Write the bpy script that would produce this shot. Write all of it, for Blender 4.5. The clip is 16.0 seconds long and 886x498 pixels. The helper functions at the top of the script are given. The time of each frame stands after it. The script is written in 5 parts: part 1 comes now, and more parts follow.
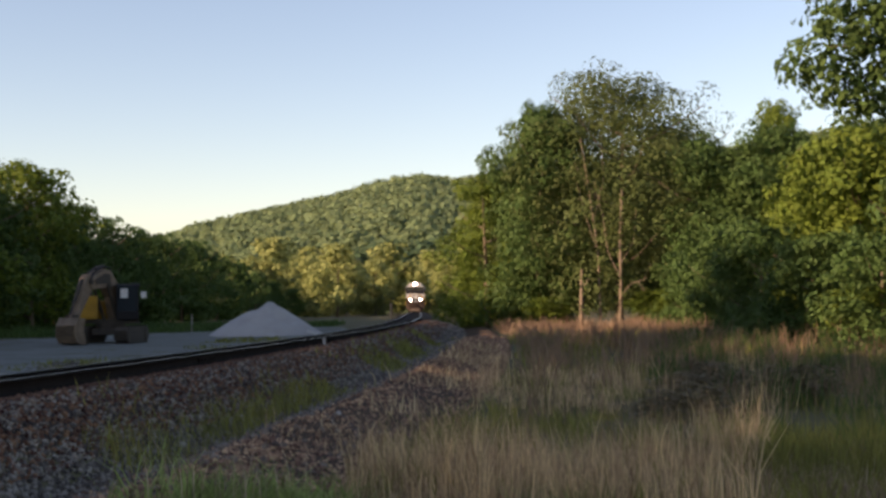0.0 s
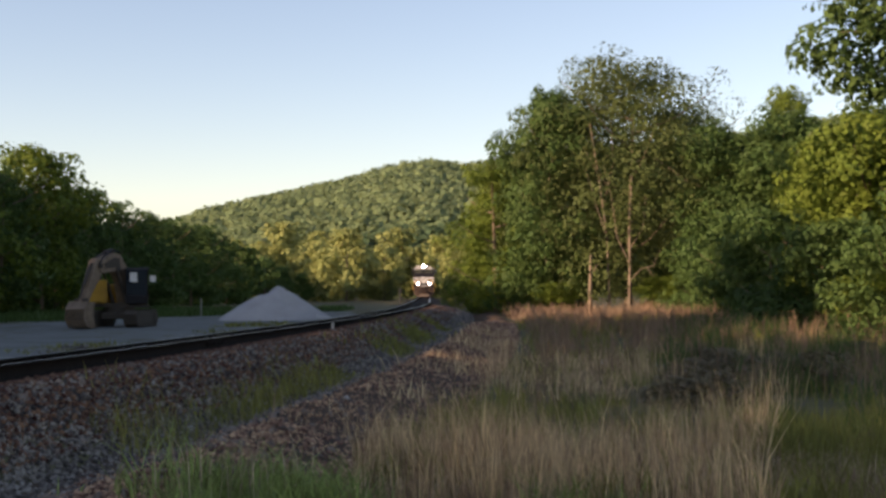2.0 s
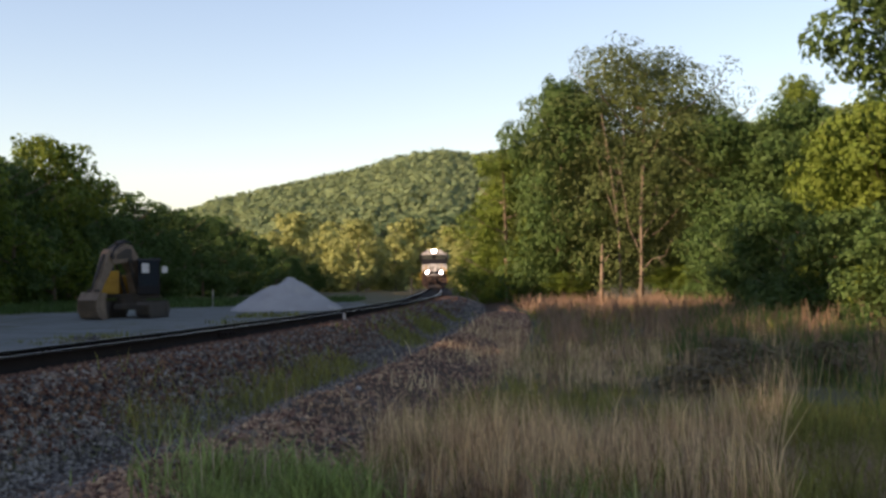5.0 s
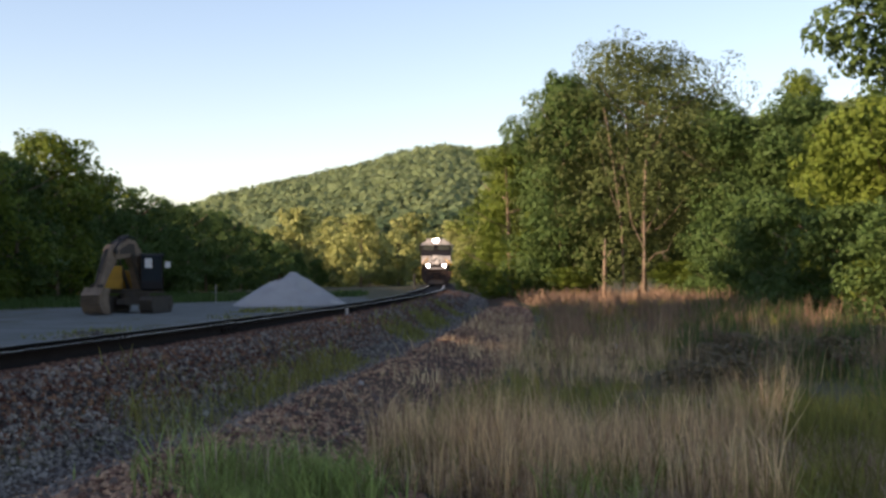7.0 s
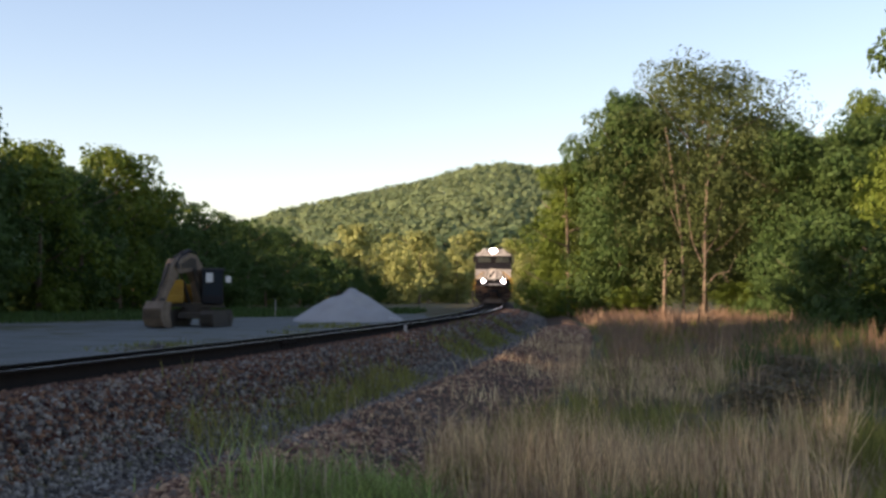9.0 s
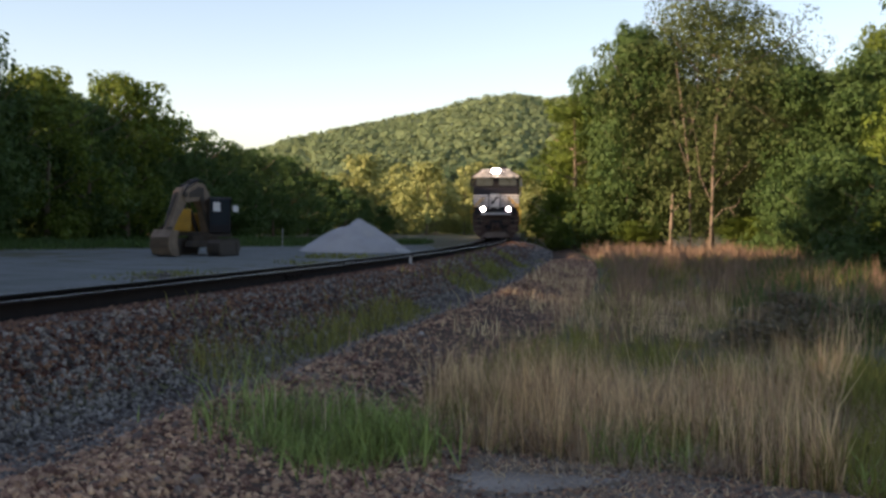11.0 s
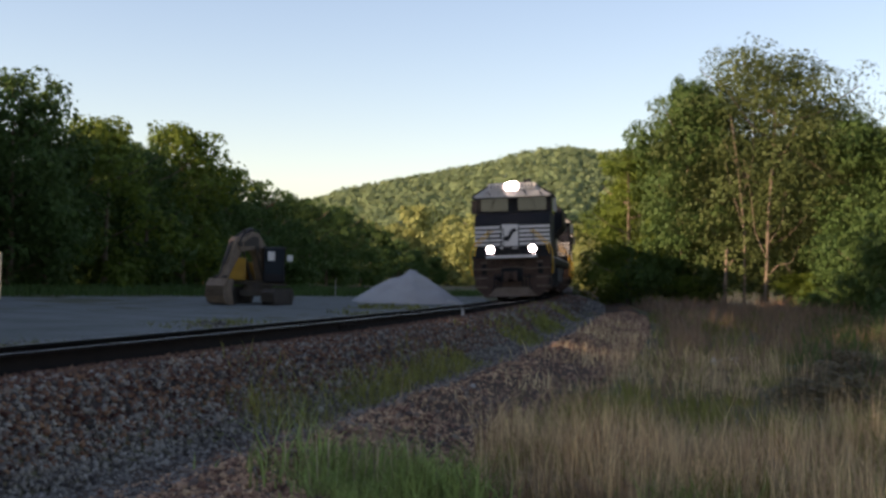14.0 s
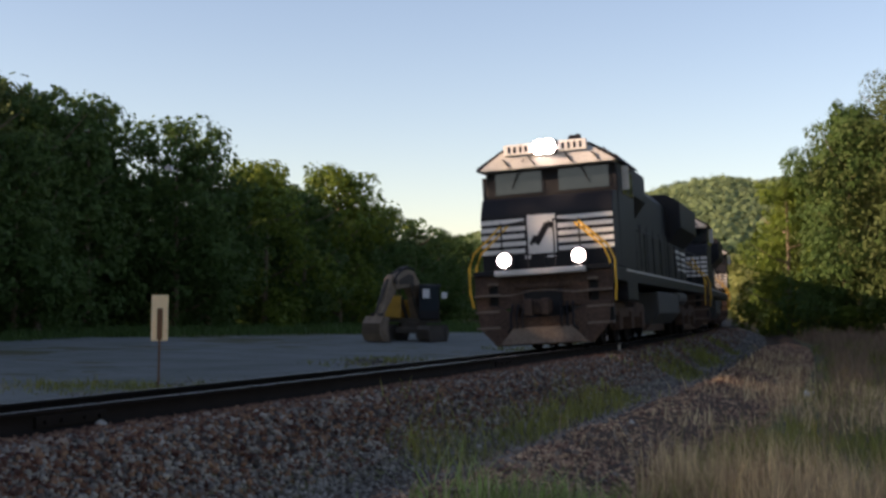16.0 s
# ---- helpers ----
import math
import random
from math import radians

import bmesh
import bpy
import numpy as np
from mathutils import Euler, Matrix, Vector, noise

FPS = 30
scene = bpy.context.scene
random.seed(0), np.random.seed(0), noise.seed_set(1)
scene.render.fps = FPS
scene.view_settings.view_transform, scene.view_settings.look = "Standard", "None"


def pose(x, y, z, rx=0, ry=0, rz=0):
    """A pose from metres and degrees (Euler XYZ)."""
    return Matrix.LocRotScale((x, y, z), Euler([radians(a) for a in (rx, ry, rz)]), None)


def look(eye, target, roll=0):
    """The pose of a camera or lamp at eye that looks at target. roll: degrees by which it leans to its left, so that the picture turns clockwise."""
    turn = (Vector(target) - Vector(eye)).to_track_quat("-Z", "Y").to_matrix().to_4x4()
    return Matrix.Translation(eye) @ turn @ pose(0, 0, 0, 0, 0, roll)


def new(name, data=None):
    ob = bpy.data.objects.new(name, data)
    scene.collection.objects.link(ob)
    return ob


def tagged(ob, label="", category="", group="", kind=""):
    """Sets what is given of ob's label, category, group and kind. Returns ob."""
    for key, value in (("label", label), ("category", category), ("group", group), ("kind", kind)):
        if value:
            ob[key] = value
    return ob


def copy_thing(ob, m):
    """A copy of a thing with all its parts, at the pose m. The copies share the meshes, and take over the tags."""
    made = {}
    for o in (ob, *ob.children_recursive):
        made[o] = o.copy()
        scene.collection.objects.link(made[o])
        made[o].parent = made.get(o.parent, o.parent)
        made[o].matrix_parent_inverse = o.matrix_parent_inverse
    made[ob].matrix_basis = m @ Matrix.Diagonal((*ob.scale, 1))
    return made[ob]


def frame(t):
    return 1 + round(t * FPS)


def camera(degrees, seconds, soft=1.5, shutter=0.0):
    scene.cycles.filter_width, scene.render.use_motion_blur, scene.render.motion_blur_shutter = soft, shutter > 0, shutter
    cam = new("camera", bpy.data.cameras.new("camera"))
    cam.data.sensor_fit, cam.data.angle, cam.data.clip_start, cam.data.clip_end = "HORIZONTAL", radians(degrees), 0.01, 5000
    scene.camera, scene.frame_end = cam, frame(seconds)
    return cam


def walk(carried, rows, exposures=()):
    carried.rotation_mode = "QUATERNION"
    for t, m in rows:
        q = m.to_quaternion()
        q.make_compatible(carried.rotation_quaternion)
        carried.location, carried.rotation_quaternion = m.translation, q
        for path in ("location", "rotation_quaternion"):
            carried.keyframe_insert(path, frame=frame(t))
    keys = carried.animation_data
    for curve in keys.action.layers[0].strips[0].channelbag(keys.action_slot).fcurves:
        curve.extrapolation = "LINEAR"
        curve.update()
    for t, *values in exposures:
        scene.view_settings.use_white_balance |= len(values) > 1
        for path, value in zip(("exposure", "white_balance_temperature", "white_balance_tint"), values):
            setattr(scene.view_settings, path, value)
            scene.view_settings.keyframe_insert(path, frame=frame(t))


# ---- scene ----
# camera: carried, standing beside the line, panning after the train
cam = camera(38.42, 16.0, soft=3.0)
EYE = 1.6
ROWS = [
    (0.0, 0.000, -0.000, 0.000, 0.00, 2.60, 0.70),
    (0.5, 0.005, 0.003, -0.006, -0.18, 2.40, 0.47),
    (1.0, -0.001, 0.026, -0.008, 0.13, 2.00, 0.44),
    (1.5, 0.002, 0.032, -0.003, 0.28, 1.86, 0.42),
    (2.0, 0.006, 0.033, -0.004, 0.40, 1.94, 0.47),
    (2.5, 0.007, 0.027, -0.006, 0.39, 1.93, 0.45),
    (3.0, -0.001, 0.030, -0.004, 0.42, 1.73, 0.46),
    (3.5, 0.000, 0.044, -0.002, 0.70, 1.54, 0.54),
    (4.0, -0.000, 0.067, -0.005, 0.86, 1.52, 0.56),
    (6.5, 0.000, 0.059, -0.004, 0.96, 1.39, 0.58),
    (7.0, 0.007, 0.046, -0.004, 1.04, 1.28, 0.61),
    (7.5, 0.005, 0.047, -0.005, 1.00, 1.28, 0.59),
    (8.0, 0.009, 0.053, -0.008, 2.14, 2.40, 0.95),
    (8.5, -0.009, 0.061, -0.009, 3.17, 2.25, 0.40),
    (11.0, 0.059, -0.038, 0.049, 4.01, -1.03, -0.83),
    (11.5, 0.069, -0.066, 0.049, 2.92, -2.43, 0.64),
    (12.0, 0.087, -0.097, 0.053, 2.52, -1.17, -1.16),
    (12.5, 0.082, -0.123, 0.053, 3.01, -1.00, -1.43),
    (13.0, 0.061, -0.119, 0.058, 4.20, -0.29, -1.94),
    (13.5, 0.066, -0.131, 0.059, 6.04, 1.36, -1.90),
    (14.0, 0.062, -0.173, 0.066, 6.37, 1.24, -1.59),
    (14.5, 0.056, -0.226, 0.079, 7.99, 2.74, -1.73),
    (15.0, 0.040, -0.194, 0.079, 9.23, 3.08, -1.09),
    (15.5, 0.050, -0.220, 0.097, 11.76, 2.98, -1.33),
    (16.0, 0.048, -0.206, 0.085, 13.29, 2.69, -0.63),
]
walk(cam, [(t, pose(x, y, EYE + z, 90 + pitch, roll, yaw)) for t, x, y, z, yaw, pitch, roll in ROWS],
     exposures=[(0.0, 0.9, 7450, 27), (3.0, 0.95, 7450, 27), (7.5, 1.1, 7050, 26), (12.5, 1.03, 7200, 26), (16.0, 0.85, 7200, 26)])

# ---- light: low evening sun from behind, left of the camera ----
SUN_EL, SUN_AZ = 15.0, -114.0   # degrees; azimuth clockwise from the line of sight
world = bpy.data.worlds.new("sky")
scene.world = world
world.use_nodes = True
wn = world.node_tree.nodes
sky = wn.new("ShaderNodeTexSky")
sky.sky_type, sky.sun_disc = "NISHITA", False
sky.sun_elevation, sky.sun_rotation = radians(SUN_EL), radians(SUN_AZ)
sky.air_density, sky.dust_density, sky.ozone_density = 1.0, 0.3, 1.6
wn["Background"].inputs["Strength"].default_value = 0.122
world.node_tree.links.new(sky.outputs[0], wn["Background"].inputs["Color"])
sun_data = bpy.data.lights.new("sun", "SUN")
sun_data.energy, sun_data.angle, sun_data.color = 5.0, radians(0.6), (1.0, 0.82, 0.58)
sun = new("sun", sun_data)
_a, _e = radians(SUN_AZ), radians(SUN_EL)
_to = Vector((math.sin(_a) * math.cos(_e), math.cos(_a) * math.cos(_e), math.sin(_e)))
sun.matrix_world = look(_to * 100, (0, 0, 0))


# ---- materials ----
def material(name, colour, rough=0.8, metal=0.0, spots=None, scale=6.0, fine=60.0, amount=0.5, bump=0.2, island=0.0, obrandom=0.0,
             through_light=0.0, spec=0.3, emit=None):
    """A node material: colour mixed with a second one by noise at two scales, bump, and variation from piece to piece."""
    m = bpy.data.materials.new(name)
    m.use_nodes = True
    nt = m.node_tree
    n, link = nt.nodes, nt.links.new
    b = n["Principled BSDF"]
    b.inputs["Roughness"].default_value = rough
    b.inputs["Metallic"].default_value = metal
    b.inputs["Specular IOR Level"].default_value = spec if rough < 0.8 else min(spec, 0.06)   # dusty, porous surfaces barely gloss
    if emit:
        b.inputs["Base Color"].default_value = (*colour, 1)
        b.inputs["Emission Color"].default_value = (*colour, 1)
        b.inputs["Emission Strength"].default_value = emit
        return m
    co = n.new("ShaderNodeTexCoord")
    big = n.new("ShaderNodeTexNoise")
    big.inputs["Scale"].default_value = scale
    big.inputs["Detail"].default_value = 6
    small = n.new("ShaderNodeTexNoise")
    small.inputs["Scale"].default_value = fine
    small.inputs["Detail"].default_value = 4
    link(co.outputs["Object"], big.inputs["Vector"])
    link(co.outputs["Object"], small.inputs["Vector"])
    ramp = n.new("ShaderNodeValToRGB")
    ramp.color_ramp.elements[0].position, ramp.color_ramp.elements[1].position = 0.35, 0.68
    ramp.color_ramp.elements[0].color = (*colour, 1)
    ramp.color_ramp.elements[1].color = (*(spots or [c * 0.6 for c in colour]), 1)
    mixf = n.new("ShaderNodeMath")
    mixf.operation = "MULTIPLY_ADD"
    link(small.outputs["Fac"], mixf.inputs[0])
    mixf.inputs[1].default_value = amount
    half = n.new("ShaderNodeMath")
    half.operation = "MULTIPLY"
    link(big.outputs["Fac"], half.inputs[0])
    half.inputs[1].default_value = 1 - amount
    link(half.outputs[0], mixf.inputs[2])
    link(mixf.outputs[0], ramp.inputs["Fac"])
    out = ramp.outputs["Color"]
    if island or obrandom:
        hsv = n.new("ShaderNodeHueSaturation")
        if island:
            src = n.new("ShaderNodeNewGeometry").outputs["Random Per Island"]
        else:
            src = n.new("ShaderNodeObjectInfo").outputs["Random"]
        span = island or obrandom
        val = n.new("ShaderNodeMapRange")
        val.inputs["To Min"].default_value, val.inputs["To Max"].default_value = 1 - span, 1 + span
        link(src, val.inputs["Value"])
        link(val.outputs[0], hsv.inputs["Value"])
        hue = n.new("ShaderNodeMapRange")
        hue.inputs["To Min"].default_value, hue.inputs["To Max"].default_value = 0.5 - span * 0.025, 0.5 + span * 0.025
        link(src, hue.inputs["Value"])
        link(hue.outputs[0], hsv.inputs["Hue"])
        link(out, hsv.inputs["Color"])
        out = hsv.outputs["Color"]
    link(out, b.inputs["Base Color"])
    if bump:
        bp = n.new("ShaderNodeBump")
        bp.inputs["Strength"].default_value = bump
        bp.inputs["Distance"].default_value = 0.02
        link(small.outputs["Fac"], bp.inputs["Height"])
        link(bp.outputs[0], b.inputs["Normal"])
    if through_light:
        tr = n.new("ShaderNodeBsdfTranslucent")
        link(out, tr.inputs["Color"])
        mx = n.new("ShaderNodeMixShader")
        mx.inputs[0].default_value = through_light
        link(b.outputs[0], mx.inputs[1])
        link(tr.outputs[0], mx.inputs[2])
        link(mx.outputs[0], n["Material Output"].inputs["Surface"])
    return m


def leaves_mat(name, a, b, light=0.3):
    return material(name, a, 0.6, 0, b, 0.35, 3.0, 0.4, 0, island=0.2, through_light=light, spec=0.12)


LEAF_A = leaves_mat("leaf_deep_green", (0.052, 0.098, 0.027), (0.08, 0.125, 0.035))
LEAF_B = leaves_mat("leaf_yellow_green", (0.13, 0.17, 0.025), (0.09, 0.14, 0.025))
LEAF_C = leaves_mat("leaf_olive", (0.07, 0.10, 0.03), (0.10, 0.12, 0.04))
# far leaves, raised well above the near ones to carry evening sunlight
LEAF_FAR_SUNLIT = leaves_mat("leaf_far_sunlit", (0.30, 0.315, 0.11), (0.22, 0.25, 0.085))
# hill leaves lightened and greyed: aerial haze mixed into the colour
LEAF_HILL_HAZE = leaves_mat("leaf_hill_haze", (0.15, 0.205, 0.095), (0.18, 0.225, 0.105))
LEAF_BRAMBLE = leaves_mat("leaf_bramble", (0.15, 0.13, 0.07), (0.17, 0.12, 0.08))
# hill-foot leaves: the shade lying on the lower slope is in this colour
LEAF_HILL_SHADE = leaves_mat("leaf_hill_shade", (0.06, 0.10, 0.05), (0.08, 0.12, 0.055))
HILL_FLOOR = material("hill_undergrowth", (0.09, 0.11, 0.045), 0.95, 0, (0.06, 0.075, 0.03), 0.05, 0.6, 0.5, 0.0)
BARK = material("bark", (0.20, 0.155, 0.11), 0.9, 0, (0.11, 0.085, 0.06), 3, 30, 0.5, 0.6)
BARK_DEAD = material("bark_bleached", (0.25, 0.195, 0.14), 0.9, 0, (0.14, 0.105, 0.075), 3, 30, 0.5, 0.6)
GRASS_DRY = material("grass_dry", (0.68, 0.48, 0.28), 0.8, 0, (0.44, 0.29, 0.165), 0.5, 3, 0.4, 0, island=0.65, through_light=0.3)
GRASS_GREEN = material("grass_green", (0.18, 0.195, 0.05), 0.8, 0, (0.23, 0.2, 0.06), 0.5, 3, 0.4, 0, island=0.45, through_light=0.3)
GRASS_RED = material("weeds_russet", (0.30, 0.2, 0.135), 0.85, 0, (0.21, 0.14, 0.09), 0.5, 3, 0.4, 0, island=0.3, through_light=0.3)
SOIL = material("soil_and_litter", (0.13, 0.10, 0.065), 0.95, 0, (0.09, 0.10, 0.045), 0.6, 14, 0.5, 0.6)
GRAVEL = material("yard_gravel", (0.21, 0.21, 0.195), 0.95, 0, (0.095, 0.105, 0.08), 0.4, 18, 0.55, 0.6)
BALLAST_BED = material("ballast_bed", (0.06, 0.046, 0.039), 0.95, 0, (0.035, 0.028, 0.025), 2.0, 28, 0.7, 0.9)
BERM_BED = material("berm_bed", (0.11, 0.075, 0.053), 0.95, 0, (0.055, 0.038, 0.028), 2.0, 28, 0.7, 0.9)
STONE_GREY = material("ballast_stone_grey", (0.21, 0.185, 0.16), 0.9, 0, (0.09, 0.078, 0.066), 3, 40, 0.5, 0.4, island=0.7)
STONE_RED = material("ballast_stone_rusty", (0.17, 0.085, 0.055), 0.9, 0, (0.085, 0.047, 0.034), 3, 40, 0.5, 0.4, island=0.7)
STONE_TAN = material("berm_stone_tan", (0.44, 0.26, 0.17), 0.9, 0, (0.16, 0.092, 0.06), 3, 40, 0.5, 0.4, island=0.7)
STONE_ONE = material("loose_stone", (0.23, 0.18, 0.15), 0.9, 0, (0.14, 0.105, 0.085), 3, 40, 0.5, 0.4, obrandom=0.5)
# rusty steel taken near-black: the shadow on the rail's web is in the colour
RAIL_SIDE = material("rail_rusty_shaded_steel", (0.016, 0.012, 0.010), 0.9, 0.0, (0.010, 0.008, 0.007), 4, 50, 0.5, 0.3)
RAIL_TOP = material("rail_polished_head", (0.55, 0.54, 0.52), 0.28, 1.0, (0.45, 0.44, 0.42), 4, 60, 0.5, 0.05)
BED_DARK = material("dark_track_bed", (0.028, 0.024, 0.022), 0.95, 0, (0.018, 0.016, 0.015), 2.0, 28, 0.6, 0.8)
TIE = material("tie_creosote", (0.045, 0.035, 0.028), 0.9, 0, (0.08, 0.065, 0.05), 4, 40, 0.5, 0.5, obrandom=0.3)
BLACK = material("loco_black_paint", (0.010, 0.010, 0.013), 0.55, 0, (0.018, 0.016, 0.016), 1.5, 30, 0.4, 0.05, spec=0.18)
DUSTY = material("loco_dusty_underframe", (0.105, 0.066, 0.05), 0.85, 0, (0.04, 0.028, 0.023), 2.2, 16, 0.5, 0.4)
DUST_PALE = material("loco_pale_dust", (0.20, 0.155, 0.125), 0.85, 0, (0.11, 0.08, 0.065), 2.5, 18, 0.5, 0.3)
BROW = material("loco_brow_soiled_white", (0.58, 0.55, 0.52), 0.6, 0, (0.42, 0.39, 0.36), 2.5, 18, 0.5, 0.1)
WHITE = material("loco_white_paint", (0.72, 0.69, 0.65), 0.45, 0, (0.60, 0.56, 0.51), 2.0, 30, 0.4, 0.05)
YELLOW = material("handrail_yellow", (0.72, 0.40, 0.035), 0.5, 0, (0.55, 0.29, 0.03), 4, 40, 0.4, 0.05)
GREY = material("loco_grey_tank", (0.06, 0.06, 0.062), 0.6, 0, (0.04, 0.038, 0.037), 2, 20, 0.4, 0.1)
LAMP = material("headlight_lit", (1.0, 0.93, 0.88), emit=14.0)
CAT_YELLOW = material("excavator_yellow", (0.58, 0.31, 0.035), 0.55, 0, (0.32, 0.17, 0.03), 2, 20, 0.5, 0.1)
CAT_DIRTY = material("excavator_weathered", (0.27, 0.195, 0.135), 0.75, 0, (0.13, 0.088, 0.055), 2.5, 20, 0.5, 0.3)
CAT_DARK = material("excavator_dark_steel", (0.05, 0.042, 0.036), 0.7, 0.2, (0.09, 0.07, 0.05), 3, 30, 0.5, 0.3)
APRON = material("apron_gravel", (0.24, 0.185, 0.135), 0.95, 0, (0.12, 0.09, 0.066), 2.0, 34, 0.6, 0.9)
DIRT = material("pale_dirt", (0.34, 0.29, 0.235), 0.95, 0, (0.16, 0.13, 0.1), 2.5, 30, 0.5, 0.7)
SAND = material("crushed_stone_pile", (0.44, 0.42, 0.39), 0.95, 0, (0.34, 0.32, 0.30), 1.2, 25, 0.5, 0.7)
# cream warmed toward orange in place of sun falling on the sign
SIGN = material("sign_panel_sunlit_cream", (0.86, 0.62, 0.37), 0.6, 0, (0.78, 0.54, 0.31), 3, 30, 0.4, 0.05)
RUST = material("rusty_post", (0.20, 0.10, 0.055), 0.8, 0.2, (0.13, 0.07, 0.045), 6, 50, 0.5, 0.2)
FEATHER = material("bird_feathers", (0.78, 0.75, 0.72), 0.8, 0, (0.5, 0.47, 0.45), 20, 80, 0.4, 0)


def glass_mat():
    m = bpy.data.materials.new("cab_glass")
    m.use_nodes = True
    b = m.node_tree.nodes["Principled BSDF"]
    b.inputs["Base Color"].default_value = (0.02, 0.026, 0.03, 1)
    b.inputs["Roughness"].default_value = 0.06
    b.inputs["Specular IOR Level"].default_value = 0.6
    return m


GLASS = glass_mat()


# ---- mesh helpers ----
def link_mesh(name, me, mat, parent=None, label="", kind=""):
    if mat:
        me.materials.append(mat)
    ob = new(name, me)
    if parent is not None:
        ob.parent = parent
    tagged(ob, label=label, kind=kind)
    return ob


def part(name, bm, mat, parent=None, label="", kind=""):
    me = bpy.data.meshes.new(name)
    bm.to_mesh(me)
    bm.free()
    return link_mesh(name, me, mat, parent, label, kind)


def arrays(name, verts, faces, mat, parent=None, label="", kind="", smooth=False):
    """A mesh from a vertex array and an array of faces that all have the same number of corners."""
    me = bpy.data.meshes.new(name)
    verts, faces = np.asarray(verts, np.float32), np.asarray(faces, np.int32)
    k = faces.shape[1]
    me.vertices.add(len(verts))
    me.vertices.foreach_set("co", verts.ravel())
    me.loops.add(faces.size)
    me.loops.foreach_set("vertex_index", faces.ravel())
    me.polygons.add(len(faces))
    me.polygons.foreach_set("loop_start", np.arange(0, faces.size, k, dtype=np.int32))
    if smooth:
        me.polygons.foreach_set("use_smooth", np.ones(len(faces), bool))
    me.update(calc_edges=True)
    me.validate()
    return link_mesh(name, me, mat, parent, label, kind)


def thing(name, label, category, m=None, group="", kind=""):
    e = new(name)
    e.empty_display_size = 0.3
    if m is not None:
        e.matrix_world = m
    return tagged(e, label, category, group, kind)


def box(bm, x0, x1, y0, y1, z0, z1, bevel=0.0, m=None):
    """A box in bm between the given bounds, its edges bevelled."""
    mat = Matrix.Translation(((x0 + x1) / 2, (y0 + y1) / 2, (z0 + z1) / 2)) @ Matrix.Diagonal((abs(x1 - x0), abs(y1 - y0), abs(z1 - z0), 1))
    if m is not None:
        mat = m @ mat
    made = bmesh.ops.create_cube(bm, size=1, matrix=mat)
    if bevel:
        edges = list({e for v in made["verts"] for e in v.link_edges})
        bmesh.ops.bevel(bm, geom=edges, offset=bevel, segments=2, affect="EDGES", profile=0.6)
    return bm


def boxes(*rows, bevel=0.0):
    bm = bmesh.new()
    for r in rows:
        box(bm, *r, bevel=bevel)
    return bm


def extrude_profile(pts, x0, x1, axis="x", bevel=0.0):
    """A prism: the outline pts, pulled from x0 to x1 along an axis (x: pts are y, z; y: pts are x, z; z: pts are x, y)."""
    bm = bmesh.new()
    put = {"x": lambda p, a: (a, p[0], p[1]), "y": lambda p, a: (p[0], a, p[1]), "z": lambda p, a: (p[0], p[1], a)}[axis]
    lo = [bm.verts.new(put(p, x0)) for p in pts]
    hi = [bm.verts.new(put(p, x1)) for p in pts]
    bm.faces.new(lo)
    bm.faces.new(hi[::-1])
    for i in range(len(pts)):
        j = (i + 1) % len(pts)
        bm.faces.new((lo[j], lo[i], hi[i], hi[j]))
    bmesh.ops.recalc_face_normals(bm, faces=bm.faces)
    if bevel:
        bmesh.ops.bevel(bm, geom=list(bm.edges), offset=bevel, segments=2, affect="EDGES", profile=0.6)
    return bm


def tube(bm, path, radius, sides=8, taper=None):
    """A round bar along a path of points; taper gives the radius at its end."""
    rings = []
    n = len(path)
    for i, p in enumerate(path):
        p = Vector(p)
        d = (Vector(path[min(i + 1, n - 1)]) - Vector(path[max(i - 1, 0)])).normalized()
        side = d.cross(Vector((0, 0, 1)) if abs(d.z) < 0.9 else Vector((1, 0, 0))).normalized()
        up = side.cross(d)
        r = radius if taper is None else radius + (taper - radius) * i / (n - 1)
        rings.append([bm.verts.new(p + r * (math.cos(a) * side + math.sin(a) * up)) for a in (2 * math.pi * k / sides for k in range(sides))])
    for a, b in zip(rings, rings[1:]):
        for k in range(sides):
            bm.faces.new((a[k], a[(k + 1) % sides], b[(k + 1) % sides], b[k]))
    bm.faces.new(rings[0][::-1])
    bm.faces.new(rings[-1])
    return bm


def disc(bm, x, y, z, r, depth, axis="y", sides=20):
    rot = {"y": Matrix.Rotation(radians(90), 4, "X"), "x": Matrix.Rotation(radians(90), 4, "Y"), "z": Matrix.Identity(4)}[axis]
    bmesh.ops.create_cone(bm, cap_ends=True, segments=sides, radius1=r, radius2=r, depth=depth, matrix=Matrix.Translation((x, y, z)) @ rot)
    return bm


# ---- the line: a curve that straightens in the distance ----
def track_x(y):
    """The centre line of the track: a curve of about 550 m radius that runs out into a straight."""
    near = -2.3 - (np.minimum(y, 72.0) - 72.0) ** 2 / 1110.0
    far = -0.019 * (np.maximum(y - 80.0, 0) - 12 * (1 - np.exp(-np.maximum(y - 80.0, 0) / 12)))
    return near + far


def track_heading(y):
    return math.degrees(math.atan2(float(track_x(y + 0.5) - track_x(y - 0.5)), 1.0))   # to the right of +y


def superelevation(y):
    """Degrees by which the track leans in to the yard side of its curve."""
    return 4.0 * float(np.clip((110.0 - y) / 60.0, 0, 1))


RAIL_Z = 0.83   # top of rail, track's middle


def smooth(a, b, v):
    s = np.clip((v - a) / (b - a), 0, 1)
    return s * s * (3 - 2 * s)


